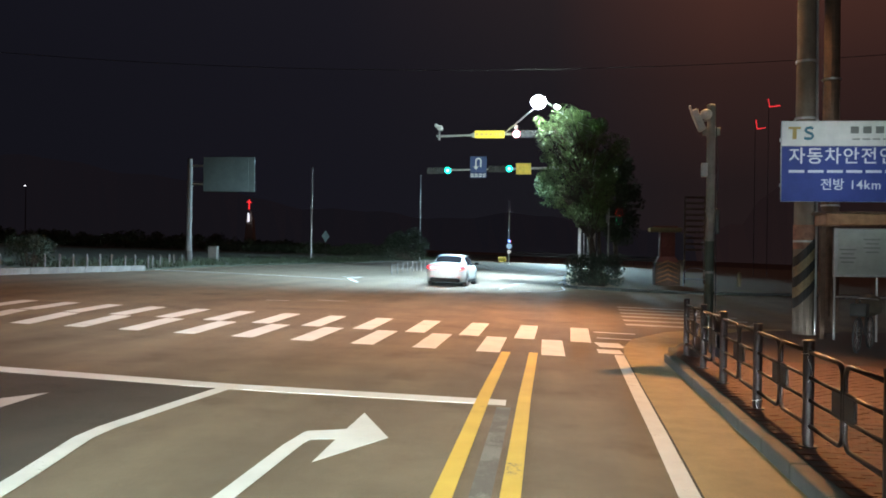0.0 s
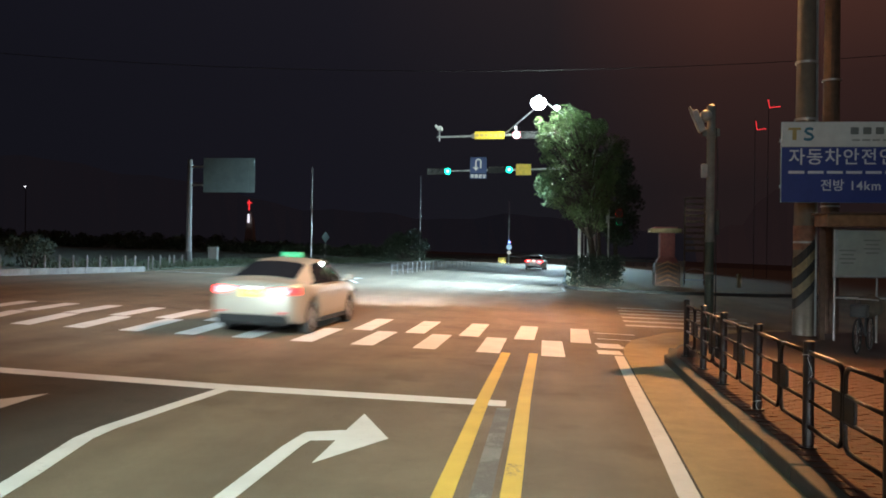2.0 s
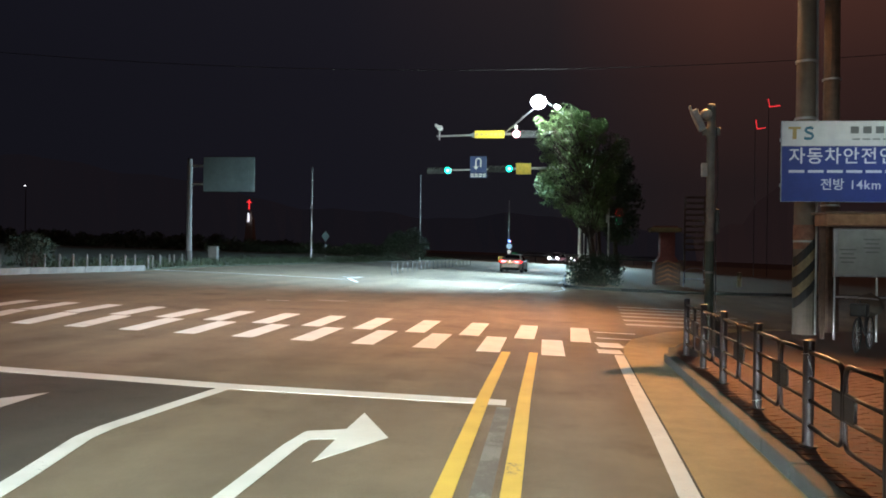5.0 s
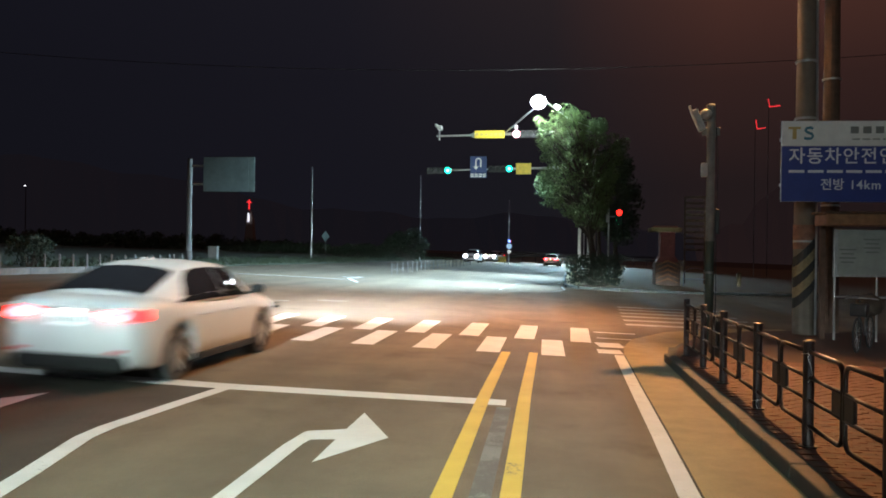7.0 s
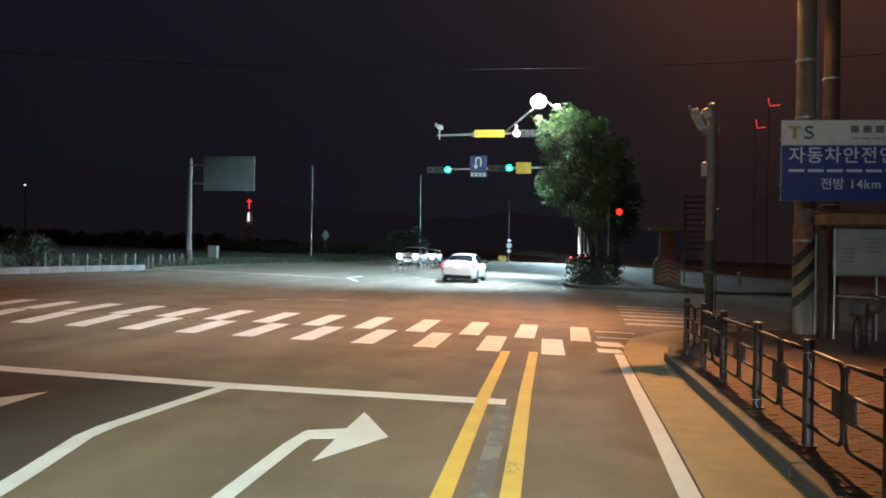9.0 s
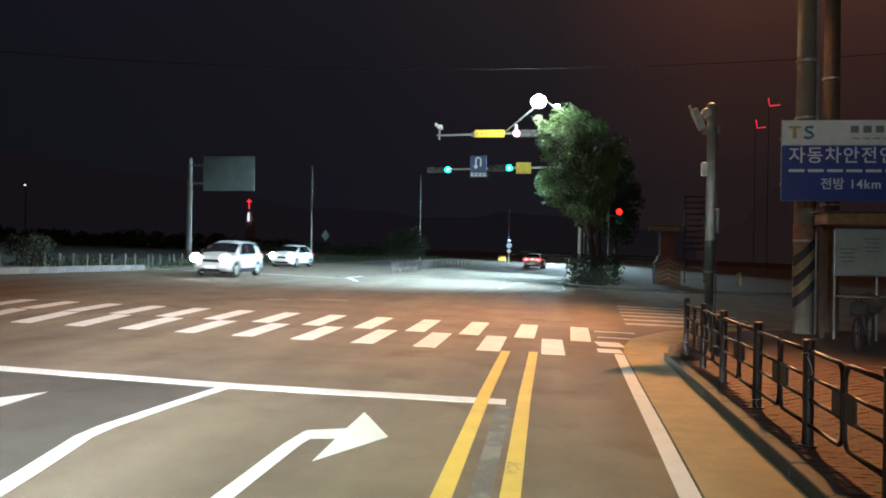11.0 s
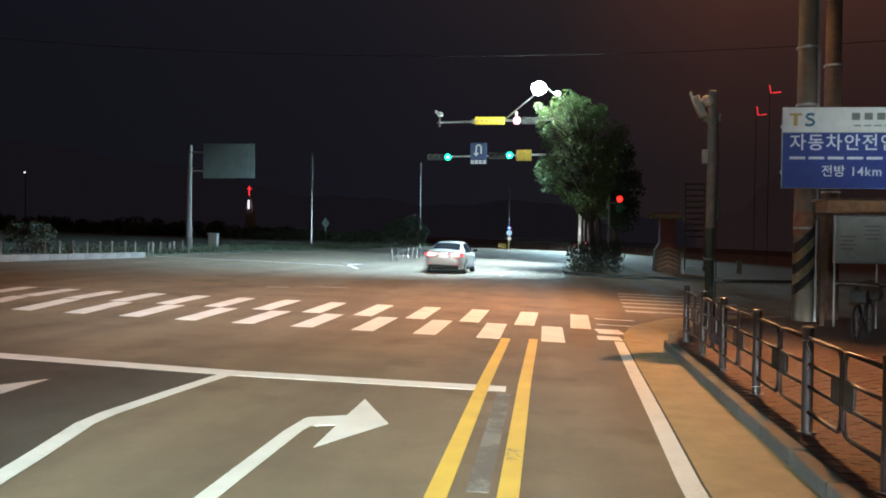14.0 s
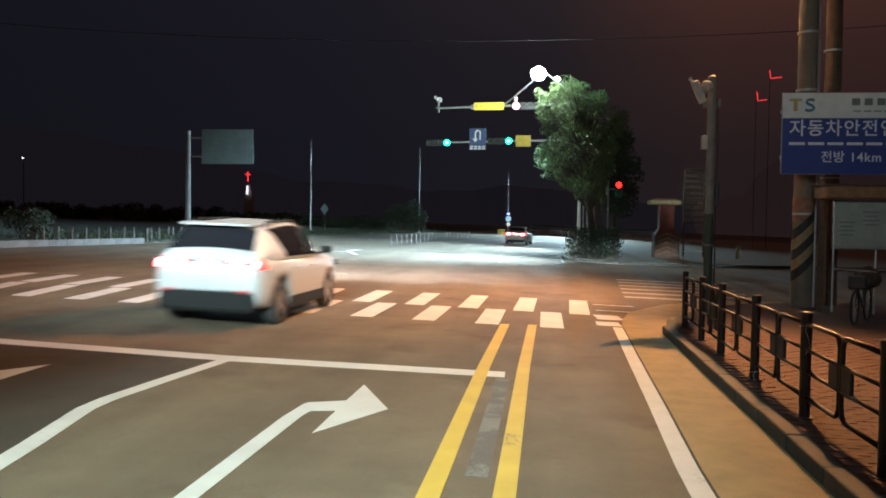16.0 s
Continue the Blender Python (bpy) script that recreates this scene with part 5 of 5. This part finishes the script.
# ---- red neon corners on a dark frame ----
mast = thing("neon_frame", "steel frame with glowing red neon corner strips", "sign", pose(20.4, 80.0, gz(20.4)))
part("frame", rod(rod(bmesh.new(), (0.1, 0.15, -0.2), (0.1, 0.15, 17.2), 0.03), (-1.1, 0.15, -0.2), (-1.1, 0.15, 15.2), 0.03), STEEL_DARK, mast)
z = -gz(20.4)
part("neon_strip", tube(bmesh.new(), [(0.02, 0, 16.45 + z), (0.14, 0, 15.7 + z), (1.1, 0, 15.8 + z)], 0.042), G_NEON, mast, "glowing red neon strip")
part("neon_strip", tube(bmesh.new(), [(-1.08, 0, 14.45 + z), (-0.97, 0, 13.62 + z), (-0.18, 0, 13.72 + z)], 0.038), G_NEON, mast, "glowing red neon strip")

# ---- signal masts ----


def signal_head(name, parent, x, z, y, lit, count=4, pitch=0.365, material=None):
    """A row of lamps in a black housing. lit: index of the lamp that glows."""
    w = pitch * count
    hd = part(name, box(bmesh.new(), (x, y, z), (w + 0.03, 0.18, 0.38), 0.03), BLACK, parent, "black signal housing")
    for k in range(count):
        cx = x - w / 2 + pitch * (k + 0.5)
        # lit lens oversized for its bloom, green ones with a painted white-hot core
        bm = rod(bmesh.new(), (cx, y - 0.09, z), (cx, y - 0.12, z), 0.19 if k == lit else 0.14, 0.17 if k == lit else 0.13, 18)
        part("lens", bm, material if k == lit else BLACK, hd, "glowing lens" if k == lit else "")
        if k == lit and material is G_GREEN:
            part("lens_core", rod(bmesh.new(), (cx, y - 0.12, z), (cx, y - 0.126, z), 0.10, 0.10, 16), G_GREEN_CORE, hd, "bright middle of the lit lens")
        bm = bmesh.new()
        r = 0.195 if k == lit else 0.155
        ringa, ringb = [], []
        for i in range(13):
            a = math.pi * (i / 12) * 1.2 - 0.1 * math.pi
            ringa.append(bm.verts.new((cx + r * math.cos(a), y - 0.09, z + r * math.sin(a))))
            ringb.append(bm.verts.new((cx + r * math.cos(a), y - 0.09 - (0.12 + 0.14 * max(0, math.sin(a))), z + r * math.sin(a) * 0.97)))
        for i in range(12):
            bm.faces.new((ringa[i], ringa[i + 1], ringb[i + 1], ringb[i]))
        part("visor", bm, STEEL_DARK if k == lit else POLE_GREY, hd)
    return hd


lm = thing("signal_mast", "steel signal mast with two green-lit heads and a U-turn sign", "traffic light", pose(2.5, 50.2, gz(2.5) + 0.13))
G = 0.13 + gz(2.5)
part("pole", rod(bmesh.new(), (0, 0, -0.2), (0, 0, 7.6), 0.14, 0.10, 16), GALV, lm)
part("arm", rod(bmesh.new(), (0, 0, 6.93 - G), (-9.6, -0.05, 6.72 - G), 0.075, 0.045, 12), GALV, lm)
signal_head("signal_head", lm, -9.26, 6.69 - G, -0.2, 3, 4, 0.365, G_GREEN)
signal_head("signal_head", lm, -5.47, 6.80 - G, -0.2, 3, 4, 0.365, G_GREEN)
us = part("uturn_sign", box(bmesh.new(), (-6.83, -0.12, 7.08 - G), (1.02, 0.03, 1.0), 0.012), SIGN_BLUE, lm, "blue U-turn sign")
bm = tube(bmesh.new(), [(-0.15, 0, -0.26), (-0.15, 0, 0.12)] + [(-0.15 * math.cos(k * math.pi / 8), 0, 0.14 + 0.15 * math.sin(k * math.pi / 8)) for k in range(9)] + [(0.15, 0, -0.26)], 0.045, 6)
bmesh.ops.scale(bm, vec=(1, 0.12, 1), verts=bm.verts)
bmesh.ops.translate(bm, vec=(-6.83, -0.142, 7.16 - G), verts=bm.verts)
part("uturn_arrow", bm, WHITE, us)
bm = prism(bmesh.new(), [(-0.15, -0.42), (0.03, -0.2), (-0.33, -0.2)], 0, 0.01)
for v in bm.verts:
    v.co = Vector((v.co.x - 6.83, -0.14 - v.co.z, v.co.y + 7.16 - G))
bmesh.ops.recalc_face_normals(bm, faces=bm.faces)
part("arrow_head", bm, WHITE, us)
part("sub_plate", box(bmesh.new(), (-6.83, -0.12, 6.41 - G), (1.02, 0.03, 0.30), 0.01), SIGN_BLUE, lm, "blue plate with white bars")
for k in range(4):
    for j in range(2):
        part("bar", box(bmesh.new(), (-7.2 + 0.245 * k, -0.14, 6.47 - G - 0.12 * j), (0.19, 0.008, 0.085)), WHITE, lm)
part("name_plate", box(bmesh.new(), (-4.05, -0.12, 6.82 - G), (0.92, 0.03, 0.68), 0.012), YELLOW, lm, "plain yellow plate")

um = thing("camera_mast", "steel mast arm with camera, yellow board and red signal", "traffic light", pose(2.35, 43.7, gz(2.35) + 0.13))
G = 0.13 + gz(2.35)
part("pole", rod(bmesh.new(), (0, 0, -0.2), (0, 0, 8.3), 0.15, 0.10, 16), GALV, um)
part("arm", rod(bmesh.new(), (0, 0, 8.16 - G), (-8.4, -0.1, 7.92 - G), 0.085, 0.05, 12), GALV, um)
part("arm_joint", rod(bmesh.new(), (-6.5, -0.1, 7.97 - G), (-6.3, -0.1, 7.98 - G), 0.13, 0.13, 14), GALV, um)
yb = part("yellow_board", box(bmesh.new(), (-5.53, -0.28, 7.985 - G), (1.60, 0.05, 0.40), 0.015), YELLOW, um, "yellow enforcement board")
for k in range(6):
    part("bar", box(bmesh.new(), (-6.2 + 0.25 * k, -0.31, 7.985 - G), (0.17, 0.008, 0.15)), GOLD, yb)
signal_head("signal_head", um, -3.54, 7.98 - G, -0.32, 0, 4, 0.365, G_RED)
part("top_sensor", box(bmesh.new(), (-4.12, -0.2, 8.36 - G), (0.16, 0.2, 0.24), 0.03), WHITE, um)
part("mast_camera", box(bmesh.new(), (-8.22, -0.15, 8.36 - G), (0.26, 0.5, 0.22), 0.04), WHITE, um, "white enforcement camera")
part("camera_stem", rod(bmesh.new(), (-8.25, -0.1, 7.7 - G), (-8.25, -0.1, 8.3 - G), 0.05, 0.05, 10), GALV, um)
part("camera_flash", box(bmesh.new(), (-8.42, -0.2, 8.48 - G), (0.12, 0.2, 0.16), 0.02), WHITE, um)
part("brace", rod(bmesh.new(), (-4.7, -0.12, 8.1 - G), (-2.95, -2.6, 9.1 - G), 0.035, 0.03, 8), GALV, um)
# street lamp carried on the mast
lh = part("street_lamp_head", box(bmesh.new(), (-2.9, -3.0, 9.36 - G), (0.5, 0.9, 0.12), 0.04), GALV, um)
# globe made wider than the lamp, to put its bloom into the shape
bm = ball(bmesh.new(), (-2.91, -3.15, 9.17 - G), 0.36, (1, 1, 0.9), 36, 26)
part("glowing_globe", bm, G_GLOBE, lh, "dazzling white street lamp, its bloom shaped as a globe")
part("lamp_bracket", tube(bmesh.new(), [(0, 0, 8.3 - G), (-1.4, -1.4, 8.6 - G), (-2.7, -2.8, 9.38 - G)], 0.04), GALV, um)
part("small_lamp_head", ball(bmesh.new(), (-1.98, 0.2, 9.5 - G), 0.13, (1.2, 1, 0.8)), G_LED, um, "small white lamp")
part("small_lamp_arm", tube(bmesh.new(), [(0, 0, 8.2 - G), (-1.1, 0.2, 8.8 - G), (-1.9, 0.2, 9.48 - G)], 0.035), GALV, um)

# overhead cable near the lamp
ca = thing("overhead_cable", "thin overhead cable crossing the junction", "cable", pose(0, 42, 0))
pts = [(x, 0.0, 11.1 + 0.0016 * (x + 1) ** 2) for x in range(-46, 43, 4)]
part("strand", tube(bmesh.new(), pts, 0.016, 6), RUBBER, ca)
for x in (-46, 42):
    part("stay_pole", rod(bmesh.new(), (x, 0, gz(x) - 0.2), (x, 0, 11.3 + 0.0016 * (x + 1) ** 2), 0.16, 0.11, 12), POLE_CONC, ca)

# ---- pedestrian signal: each lamp is a disc that shows its lit or its dark face ----
ps = thing("pedestrian_signal", "pedestrian signal with red and green lamps on a slim pole", "traffic light", pose(3.68, 51.0, gz(3.68) + 0.13))
G = 0.13 + gz(3.68)
part("pole", rod(bmesh.new(), (0, 0, -0.2), (0, 0, 4.95), 0.06, 0.05, 12), GALV, ps)
part("bracket", rod(bmesh.new(), (0, -0.05, 3.97 - G), (0.42, -0.15, 3.97 - G), 0.035, 0.035, 8), GALV, ps)
hs = bmesh.new()
box(hs, (0.62, -0.02, 3.97 - G), (0.44, 0.06, 1.0), 0.01)
for sx in (-0.21, 0.21):
    box(hs, (0.62 + sx, -0.15, 3.97 - G), (0.03, 0.24, 1.0), 0.006)
for sz in (-0.5, 0.0, 0.5):
    box(hs, (0.62, -0.17, 3.97 - G + sz), (0.44, 0.30, 0.03), 0.006)
part("housing", hs, BLACK, ps, "black two-lamp housing")
part("call_box", box(bmesh.new(), (-0.06, -0.08, 3.9 - G), (0.2, 0.16, 0.6), 0.02), GALV, ps)
LAMPS = []
for nm, z, gm in (("red_lamp", 4.215, G_RED_DEEP), ("green_lamp", 3.725, G_PED_GREEN)):
    bm = bmesh.new()
    for y, flip in ((-0.012, False), (0.012, True)):
        vs = [bm.verts.new((0.17 * math.cos(k * math.pi / 10), y, 0.19 * math.sin(k * math.pi / 10))) for k in range(20)]
        f = bm.faces.new(vs if not flip else vs[::-1])
        f.material_index = 0 if not flip else 1
    rim = [[bm.verts.new((0.172 * math.cos(k * math.pi / 10), y, 0.192 * math.sin(k * math.pi / 10))) for k in range(20)] for y in (0.012, -0.09)]
    for k in range(20):
        bm.faces.new((rim[0][k], rim[0][(k + 1) % 20], rim[1][(k + 1) % 20], rim[1][k])).material_index = 1
    ob = part(nm, bm, [gm, BLACK], ps, "signal lamp disc with one lit face")
    ob.location = (0.62, -0.20, z - G)
    LAMPS.append(ob)


def signal_run():
    """The green lamp blinks once a second up to 5.65 s; then the red lamp shows."""
    red, green = LAMPS
    step = 1 / FPS

    def rows_for(turns, first):
        rows, a = [(0.0, first)], first
        for t in turns:
            rows += [(t, a), (t + step, a + 60), (t + 2 * step, a + 120), (t + 3 * step, a + 180)]
            a += 180
        return rows + [(16.0, a)]
    blink = [round(k + s, 3) for k in range(6) for s in (0.1, 0.6)]
    walk(green, [(t, pose(0.62, -0.20, 3.725 - (0.13 + gz(3.68)), 0, 0, a)) for t, a in rows_for(blink, 180)])
    walk(red, [(t, pose(0.62, -0.20, 4.215 - (0.13 + gz(3.68)), 0, 0, a)) for t, a in rows_for([5.7], 180)])


RUNS.append(signal_run)

# ---- left side: sign gantry, post fence, lamp posts ----
ga = thing("sign_gantry", "steel cantilever sign post seen from behind its board", "sign", pose(-23.45, 51.0, gz(-23.45)))
g = gz(-23.45)
part("post", rod(bmesh.new(), (0, 0, -0.2), (0, 0, 7.55 - g), 0.19, 0.16, 16), POST_GREY, ga)
part("post_base", rod(bmesh.new(), (0, 0, 0), (0, 0, 0.9), 0.23, 0.22, 16), STEEL_DARK, ga)
for z in (7.08, 5.87):
    part("arm", rod(bmesh.new(), (0, 0, z - g), (4.3, -0.05, z - g), 0.065, 0.055, 10), POLE_GREY, ga)
bd2 = part("board", box(bmesh.new(), (2.75, -0.15, 6.51 - g), (3.5, 0.05, 2.24), 0.02), SIGN_BACK, ga, "blue-green back of a road sign")
for k in range(5):
    part("stiffener", box(bmesh.new(), (2.75, -0.19, 5.6 - g + 0.45 * k), (3.4, 0.03, 0.05)), SIGN_BACK, bd2)
part("upright_rib", box(bmesh.new(), (4.05, -0.19, 6.51 - g), (0.06, 0.04, 2.1)), SIGN_BACK, bd2)


def fence_post(x, y, h, label):
    top = thing("verge_post", label, "post", pose(x, y, gz(x) + 0.05), "posts along the verge")
    part("shaft", rod(bmesh.new(), (0, 0, -0.1), (0, 0, h), 0.04, 0.036, 8), POST_GREY, top)
    part("reflective_band", rod(bmesh.new(), (0, 0, h * 0.78), (0, 0, h * 0.9), 0.044, 0.044, 8), POST_GREY, top)


for x, y in ((-21.4, 29.7), (-21.05, 32.05), (-20.95, 32.95), (-20.84, 33.8), (-20.72, 34.7), (-20.6, 35.56), (-20.5, 36.4), (-20.35, 37.4), (-20.25, 38.16)):
    fence_post(x - 0.1, y, 0.78, "slim pale post in the whitewashed kerb")
for x, y in ((-20.6, 40.0), (-20.77, 40.8), (-21.04, 42.2), (-21.43, 44.1), (-21.6, 45.0), (-21.98, 46.9), (-22.4, 49.1)):
    fence_post(x, y, 0.70, "slim pale post on the grass verge")
kb = thing("control_box", "small grey roadside control box", "cabinet", pose(-25.6, 60.0, gz(-25.6)))
part("case", box(bmesh.new(), (0, 0, 0.55), (0.7, 0.4, 1.1), 0.03), POLE_GREY, kb)
part("roof", box(bmesh.new(), (0, 0, 1.13), (0.78, 0.48, 0.06), 0.015), POLE_GREY, kb)


def lamp_post(x, y, h, label):
    top = thing("roadside_pole", label, "pole", pose(x, y, gz(x)), "unlit roadside poles")
    part("shaft", rod(bmesh.new(), (0, 0, -0.2), (0, 0, h), 0.07, 0.045, 10), GALV, top)
    part("base_plate", rod(bmesh.new(), (0, 0, 0), (0, 0, 0.05), 0.2, 0.2, 10), GALV, top)
    part("top_cap", ball(bmesh.new(), (0, 0, h), 0.07, (1, 1, 0.6)), STEEL_DARK, top)


lamp_post(-24.35, 82, 9.6, "tall slim pale steel pole on the verge")
lamp_post(-15.8, 100, 10.6, "tall thin steel pole beside the shrub")
lamp_post(-4.8, 100.5, 7.9, "thin pale steel pole on the central island")
ds = thing("warning_sign", "back of a diamond warning sign on a post", "sign", pose(-21.75, 78, gz(-21.75)))
g = gz(-21.75)
part("post", rod(bmesh.new(), (0, 0.04, -0.2), (0, 0.04, 3.5 - g), 0.035), STEEL_DARK, ds)
part("plate", box(bmesh.new(), (0, 0, 2.95 - g), (0.80, 0.02, 0.80), 0.01, Matrix.Diagonal((0.72, 1, 1, 1)) @ Matrix.Rotation(radians(45), 4, "Y")), SIGN_BACK, ds)

# ---- central island: low railing, signs, chevron ----
ISLAND = [(-9.24, 47.8), (-9.25, 56), (-9.2, 63.2), (-8.7, 74), (-7.9, 84.6)]


def low_post(x, y):
    top = thing("island_post", "thin pale post of the low island railing", "post", pose(x, y, gz(x)), "posts of the island railing")
    part("shaft", rod(bmesh.new(), (0, 0, -0.1), (0, 0, 0.72), 0.03, 0.03, 8), POST_GREY, top)
    part("cap", ball(bmesh.new(), (0, 0, 0.72), 0.034), POST_GREY, top)


pts = along(ISLAND, 1.9)
for p, a in pts:
    low_post(p.x, p.y)
rl = thing("island_railing", "two thin rails of the low island railing", "railing", Matrix())
for z in (0.30, 0.62):
    part("rail", tube(bmesh.new(), [(p.x, p.y, gz(p.x) + z) for p, a in pts], 0.011, 6), POST_GREY, rl)
ip = thing("island_sign", "round pale blue lit traffic sign with a beacon", "sign", pose(-4.73, 100, gz(-4.73)))
g = gz(-4.73)
part("post", rod(bmesh.new(), (0, 0.05, -0.2), (0, 0.05, 2.9 - g), 0.04), GALV, ip)
part("round_sign", rod(bmesh.new(), (0, 0, 2.34 - g), (0, -0.03, 2.34 - g), 0.33, 0.33, 20), glow("lit_sign_face", (0.45, 0.72, 1.0), 0.55), ip, "internally lit pale blue round sign")
part("lower_sign", box(bmesh.new(), (0, -0.02, 1.66 - g), (0.4, 0.03, 0.4), 0.01, Matrix.Rotation(radians(45), 4, "Y")), glow("lit_white_face", (0.9, 0.95, 0.9), 0.5), ip, "small lit white diamond")
part("beacon", ball(bmesh.new(), (0, 0, 2.95 - g), 0.12), G_BLUE, ip, "blue flashing beacon")
part("red_beacon", ball(bmesh.new(), (0.22, 0, 2.95 - g), 0.07), G_NEON, ip, "small red beacon")
cv = thing("chevron_board", "yellow and black chevron board on the island nose", "sign", pose(-5.5, 99, gz(-5.5)))
part("face", box(bmesh.new(), (0, 0, 0.62), (0.95, 0.06, 0.62), 0.02), YELLOW, cv)
for k in range(3):
    part("stripe", box(bmesh.new(), (-0.28 + 0.28 * k, -0.035, 0.62), (0.10, 0.01, 0.6), 0, Matrix.Rotation(0.5, 4, "Y")), BLACK, cv)
for x in (-0.3, 0.3):
    part("leg", rod(bmesh.new(), (x, 0.02, -0.1), (x, 0.02, 0.4), 0.03), STEEL_DARK, cv)

# ---- far guard rail and posts beyond ----
gr = thing("crash_barrier", "pale steel crash barrier along the rising far road", "railing", Matrix())
run = [(-6.0, 124), (-2, 125.5), (2, 126), (6, 125.5), (11, 123), (16, 119)]
for z in (1.0, 1.45):
    bm = tube(bmesh.new(), [(x, y, gz(x) + z) for x, y in run], 0.13, 8)
    for v in bm.verts:
        v.co.y += 0.5 * (v.co.y - lerp(run, v.co.x)) * -1
    part("beam", bm, STEEL_DARK, gr)
for p, a in along(run, 2.2):
    part("barrier_post", rod(bmesh.new(), (p.x, p.y + 0.2, gz(p.x) - 0.2), (p.x, p.y + 0.2, gz(p.x) + 1.55), 0.05), STEEL_DARK, gr)
def unseen_road_lamp(x, y, label, reach=1.2):
    """An added street lamp, out of sight, whose head hangs over (x, y)."""
    sp = thing("street_lamp", label, "street lamp", pose(x + reach, y + 0.3, gz(x + reach) + 0.1), "street lamps along the road")
    part("post", rod(bmesh.new(), (0, 0, -0.2), (0, 0, 8.7), 0.10, 0.06, 12), GALV, sp)
    part("arm", tube(bmesh.new(), [(0, 0, 8.6), (-0.6, -0.15, 8.85), (0.2 - reach, -0.3, 8.88)], 0.035), GALV, sp)
    hd = part("lamp_head", box(bmesh.new(), (-reach, -0.3, 8.9), (0.6, 0.26, 0.09), 0.03), GALV, sp)
    part("led_panel", box(bmesh.new(), (-reach, -0.3, 8.845), (0.44, 0.2, 0.016)), G_LED, hd, "white lit panel")


unseen_road_lamp(LED_NEXT[0], LED_NEXT[1], "tall unseen street lamp added behind the corner tree, beside the far road")
unseen_road_lamp(LED_NEAR[0], LED_NEAR[1], "unseen street lamp on a long arm added over the near road", 5.0)
unseen_road_lamp(4.4, 118.0, "distant unseen street lamp added where the far road bends")
wpole = thing("marker_pole", "pale painted pole beside the far carriageway", "pole", pose(2.2, 58.0, gz(2.2) + 0.13))
part("shaft", rod(bmesh.new(), (0, 0, -0.2), (0, 0, 3.5), 0.13, 0.11, 12), WHITE, wpole)
part("sleeve", rod(bmesh.new(), (0.3, 0.1, -0.2), (0.3, 0.1, 3.3), 0.05, 0.05, 10), GALV, wpole)

# ---- lights in the distance ----
ch = thing("church_cross", "glowing red neon cross on a dark steeple", "cross", pose(-83.85, 220, gz(-83.85)))
g = gz(-83.85)
part("steeple", loft(bmesh.new(), [[(-1.4, 0.6, -0.5), (1.4, 0.6, -0.5), (1.4, 3.4, -0.5), (-1.4, 3.4, -0.5)], [(-0.9, 1.2, 9.5 - g), (0.9, 1.2, 9.5 - g), (0.9, 2.8, 9.5 - g), (-0.9, 2.8, 9.5 - g)], [(-0.1, 1.9, 12.1 - g), (0.1, 1.9, 12.1 - g), (0.1, 2.1, 12.1 - g), (-0.1, 2.1, 12.1 - g)]]), MORTAR, ch)
bm = box(bmesh.new(), (0, 0.9, 13.85 - g), (0.26, 0.3, 2.8), 0.05)
box(bm, (0, 0.9, 14.5 - g), (1.4, 0.3, 0.26), 0.05)
part("cross", bm, G_NEON, ch, "glowing red cross")
part("cross_foot", rod(bmesh.new(), (0, 2.0, 11.5 - g), (0, 1.0, 12.4 - g), 0.12), STEEL_DARK, ch)
part("box_sign", box(bmesh.new(), (0, 0.5, 10.1 - g), (0.36, 0.4, 2.4), 0.05), G_WHITE, ch, "upright white lit box sign")
fl = thing("distant_lamp", "single distant white lamp on a tall pole", "street lamp", pose(-179.3, 260, gz(-179.3)))
g = gz(-179.3)
part("pole", rod(bmesh.new(), (0, 0.5, -0.5), (0, 0.5, 22.2 - g), 0.2, 0.12), STEEL_DARK, fl)
part("bulb", ball(bmesh.new(), (0, 0, 21.9 - g), 0.32, (1.2, 1, 0.8)), G_WHITE, fl, "white lamp")

# ---- pavers of the near pavement ----
def paver_mesh():
    bm = box(bmesh.new(), (0, 0, 0), (0.192, 0.093, 0.05), 0.0)
    me = bpy.data.meshes.new("paver")
    bm.to_mesh(me)
    bm.free()
    me.materials.append(PAVER)
    return me


pm = paver_mesh()
rest, faces = [], []
count = 0
for j in range(int((14.0 - 2.0) / 0.1)):
    for i in range(int((7.2 - 2.16) / 0.2)):
        x = 2.26 + 0.2 * i + (0.1 if j % 2 else 0)
        y = 2.0 + 0.1 * j
        z = gz(x) + 0.098 + random.uniform(-0.003, 0.003)
        if count < 300 and 6.0 < y < 9.0 and x < 4.2:
            ob = new("paver", pm)
            ob.parent = pavement
            ob.location = (x, y, z)
            count += 1
        else:
            k = len(rest)
            for dz in (-0.025, 0.025):
                rest += [(x - 0.096, y - 0.0465, z + dz), (x + 0.096, y - 0.0465, z + dz), (x + 0.096, y + 0.0465, z + dz), (x - 0.096, y + 0.0465, z + dz)]
            faces += [(k + 4, k + 5, k + 6, k + 7), (k, k + 1, k + 5, k + 4), (k + 1, k + 2, k + 6, k + 5), (k + 2, k + 3, k + 7, k + 6), (k + 3, k, k + 4, k + 7)]
me = bpy.data.meshes.new("pavers")
me.from_pydata(rest, [], faces)
me.materials.append(PAVER)
pv = new("pavers", me)
pv.parent = pavement
tagged(pv, kind="stuff")


def motions():
    for run in RUNS:
        run()


motions()
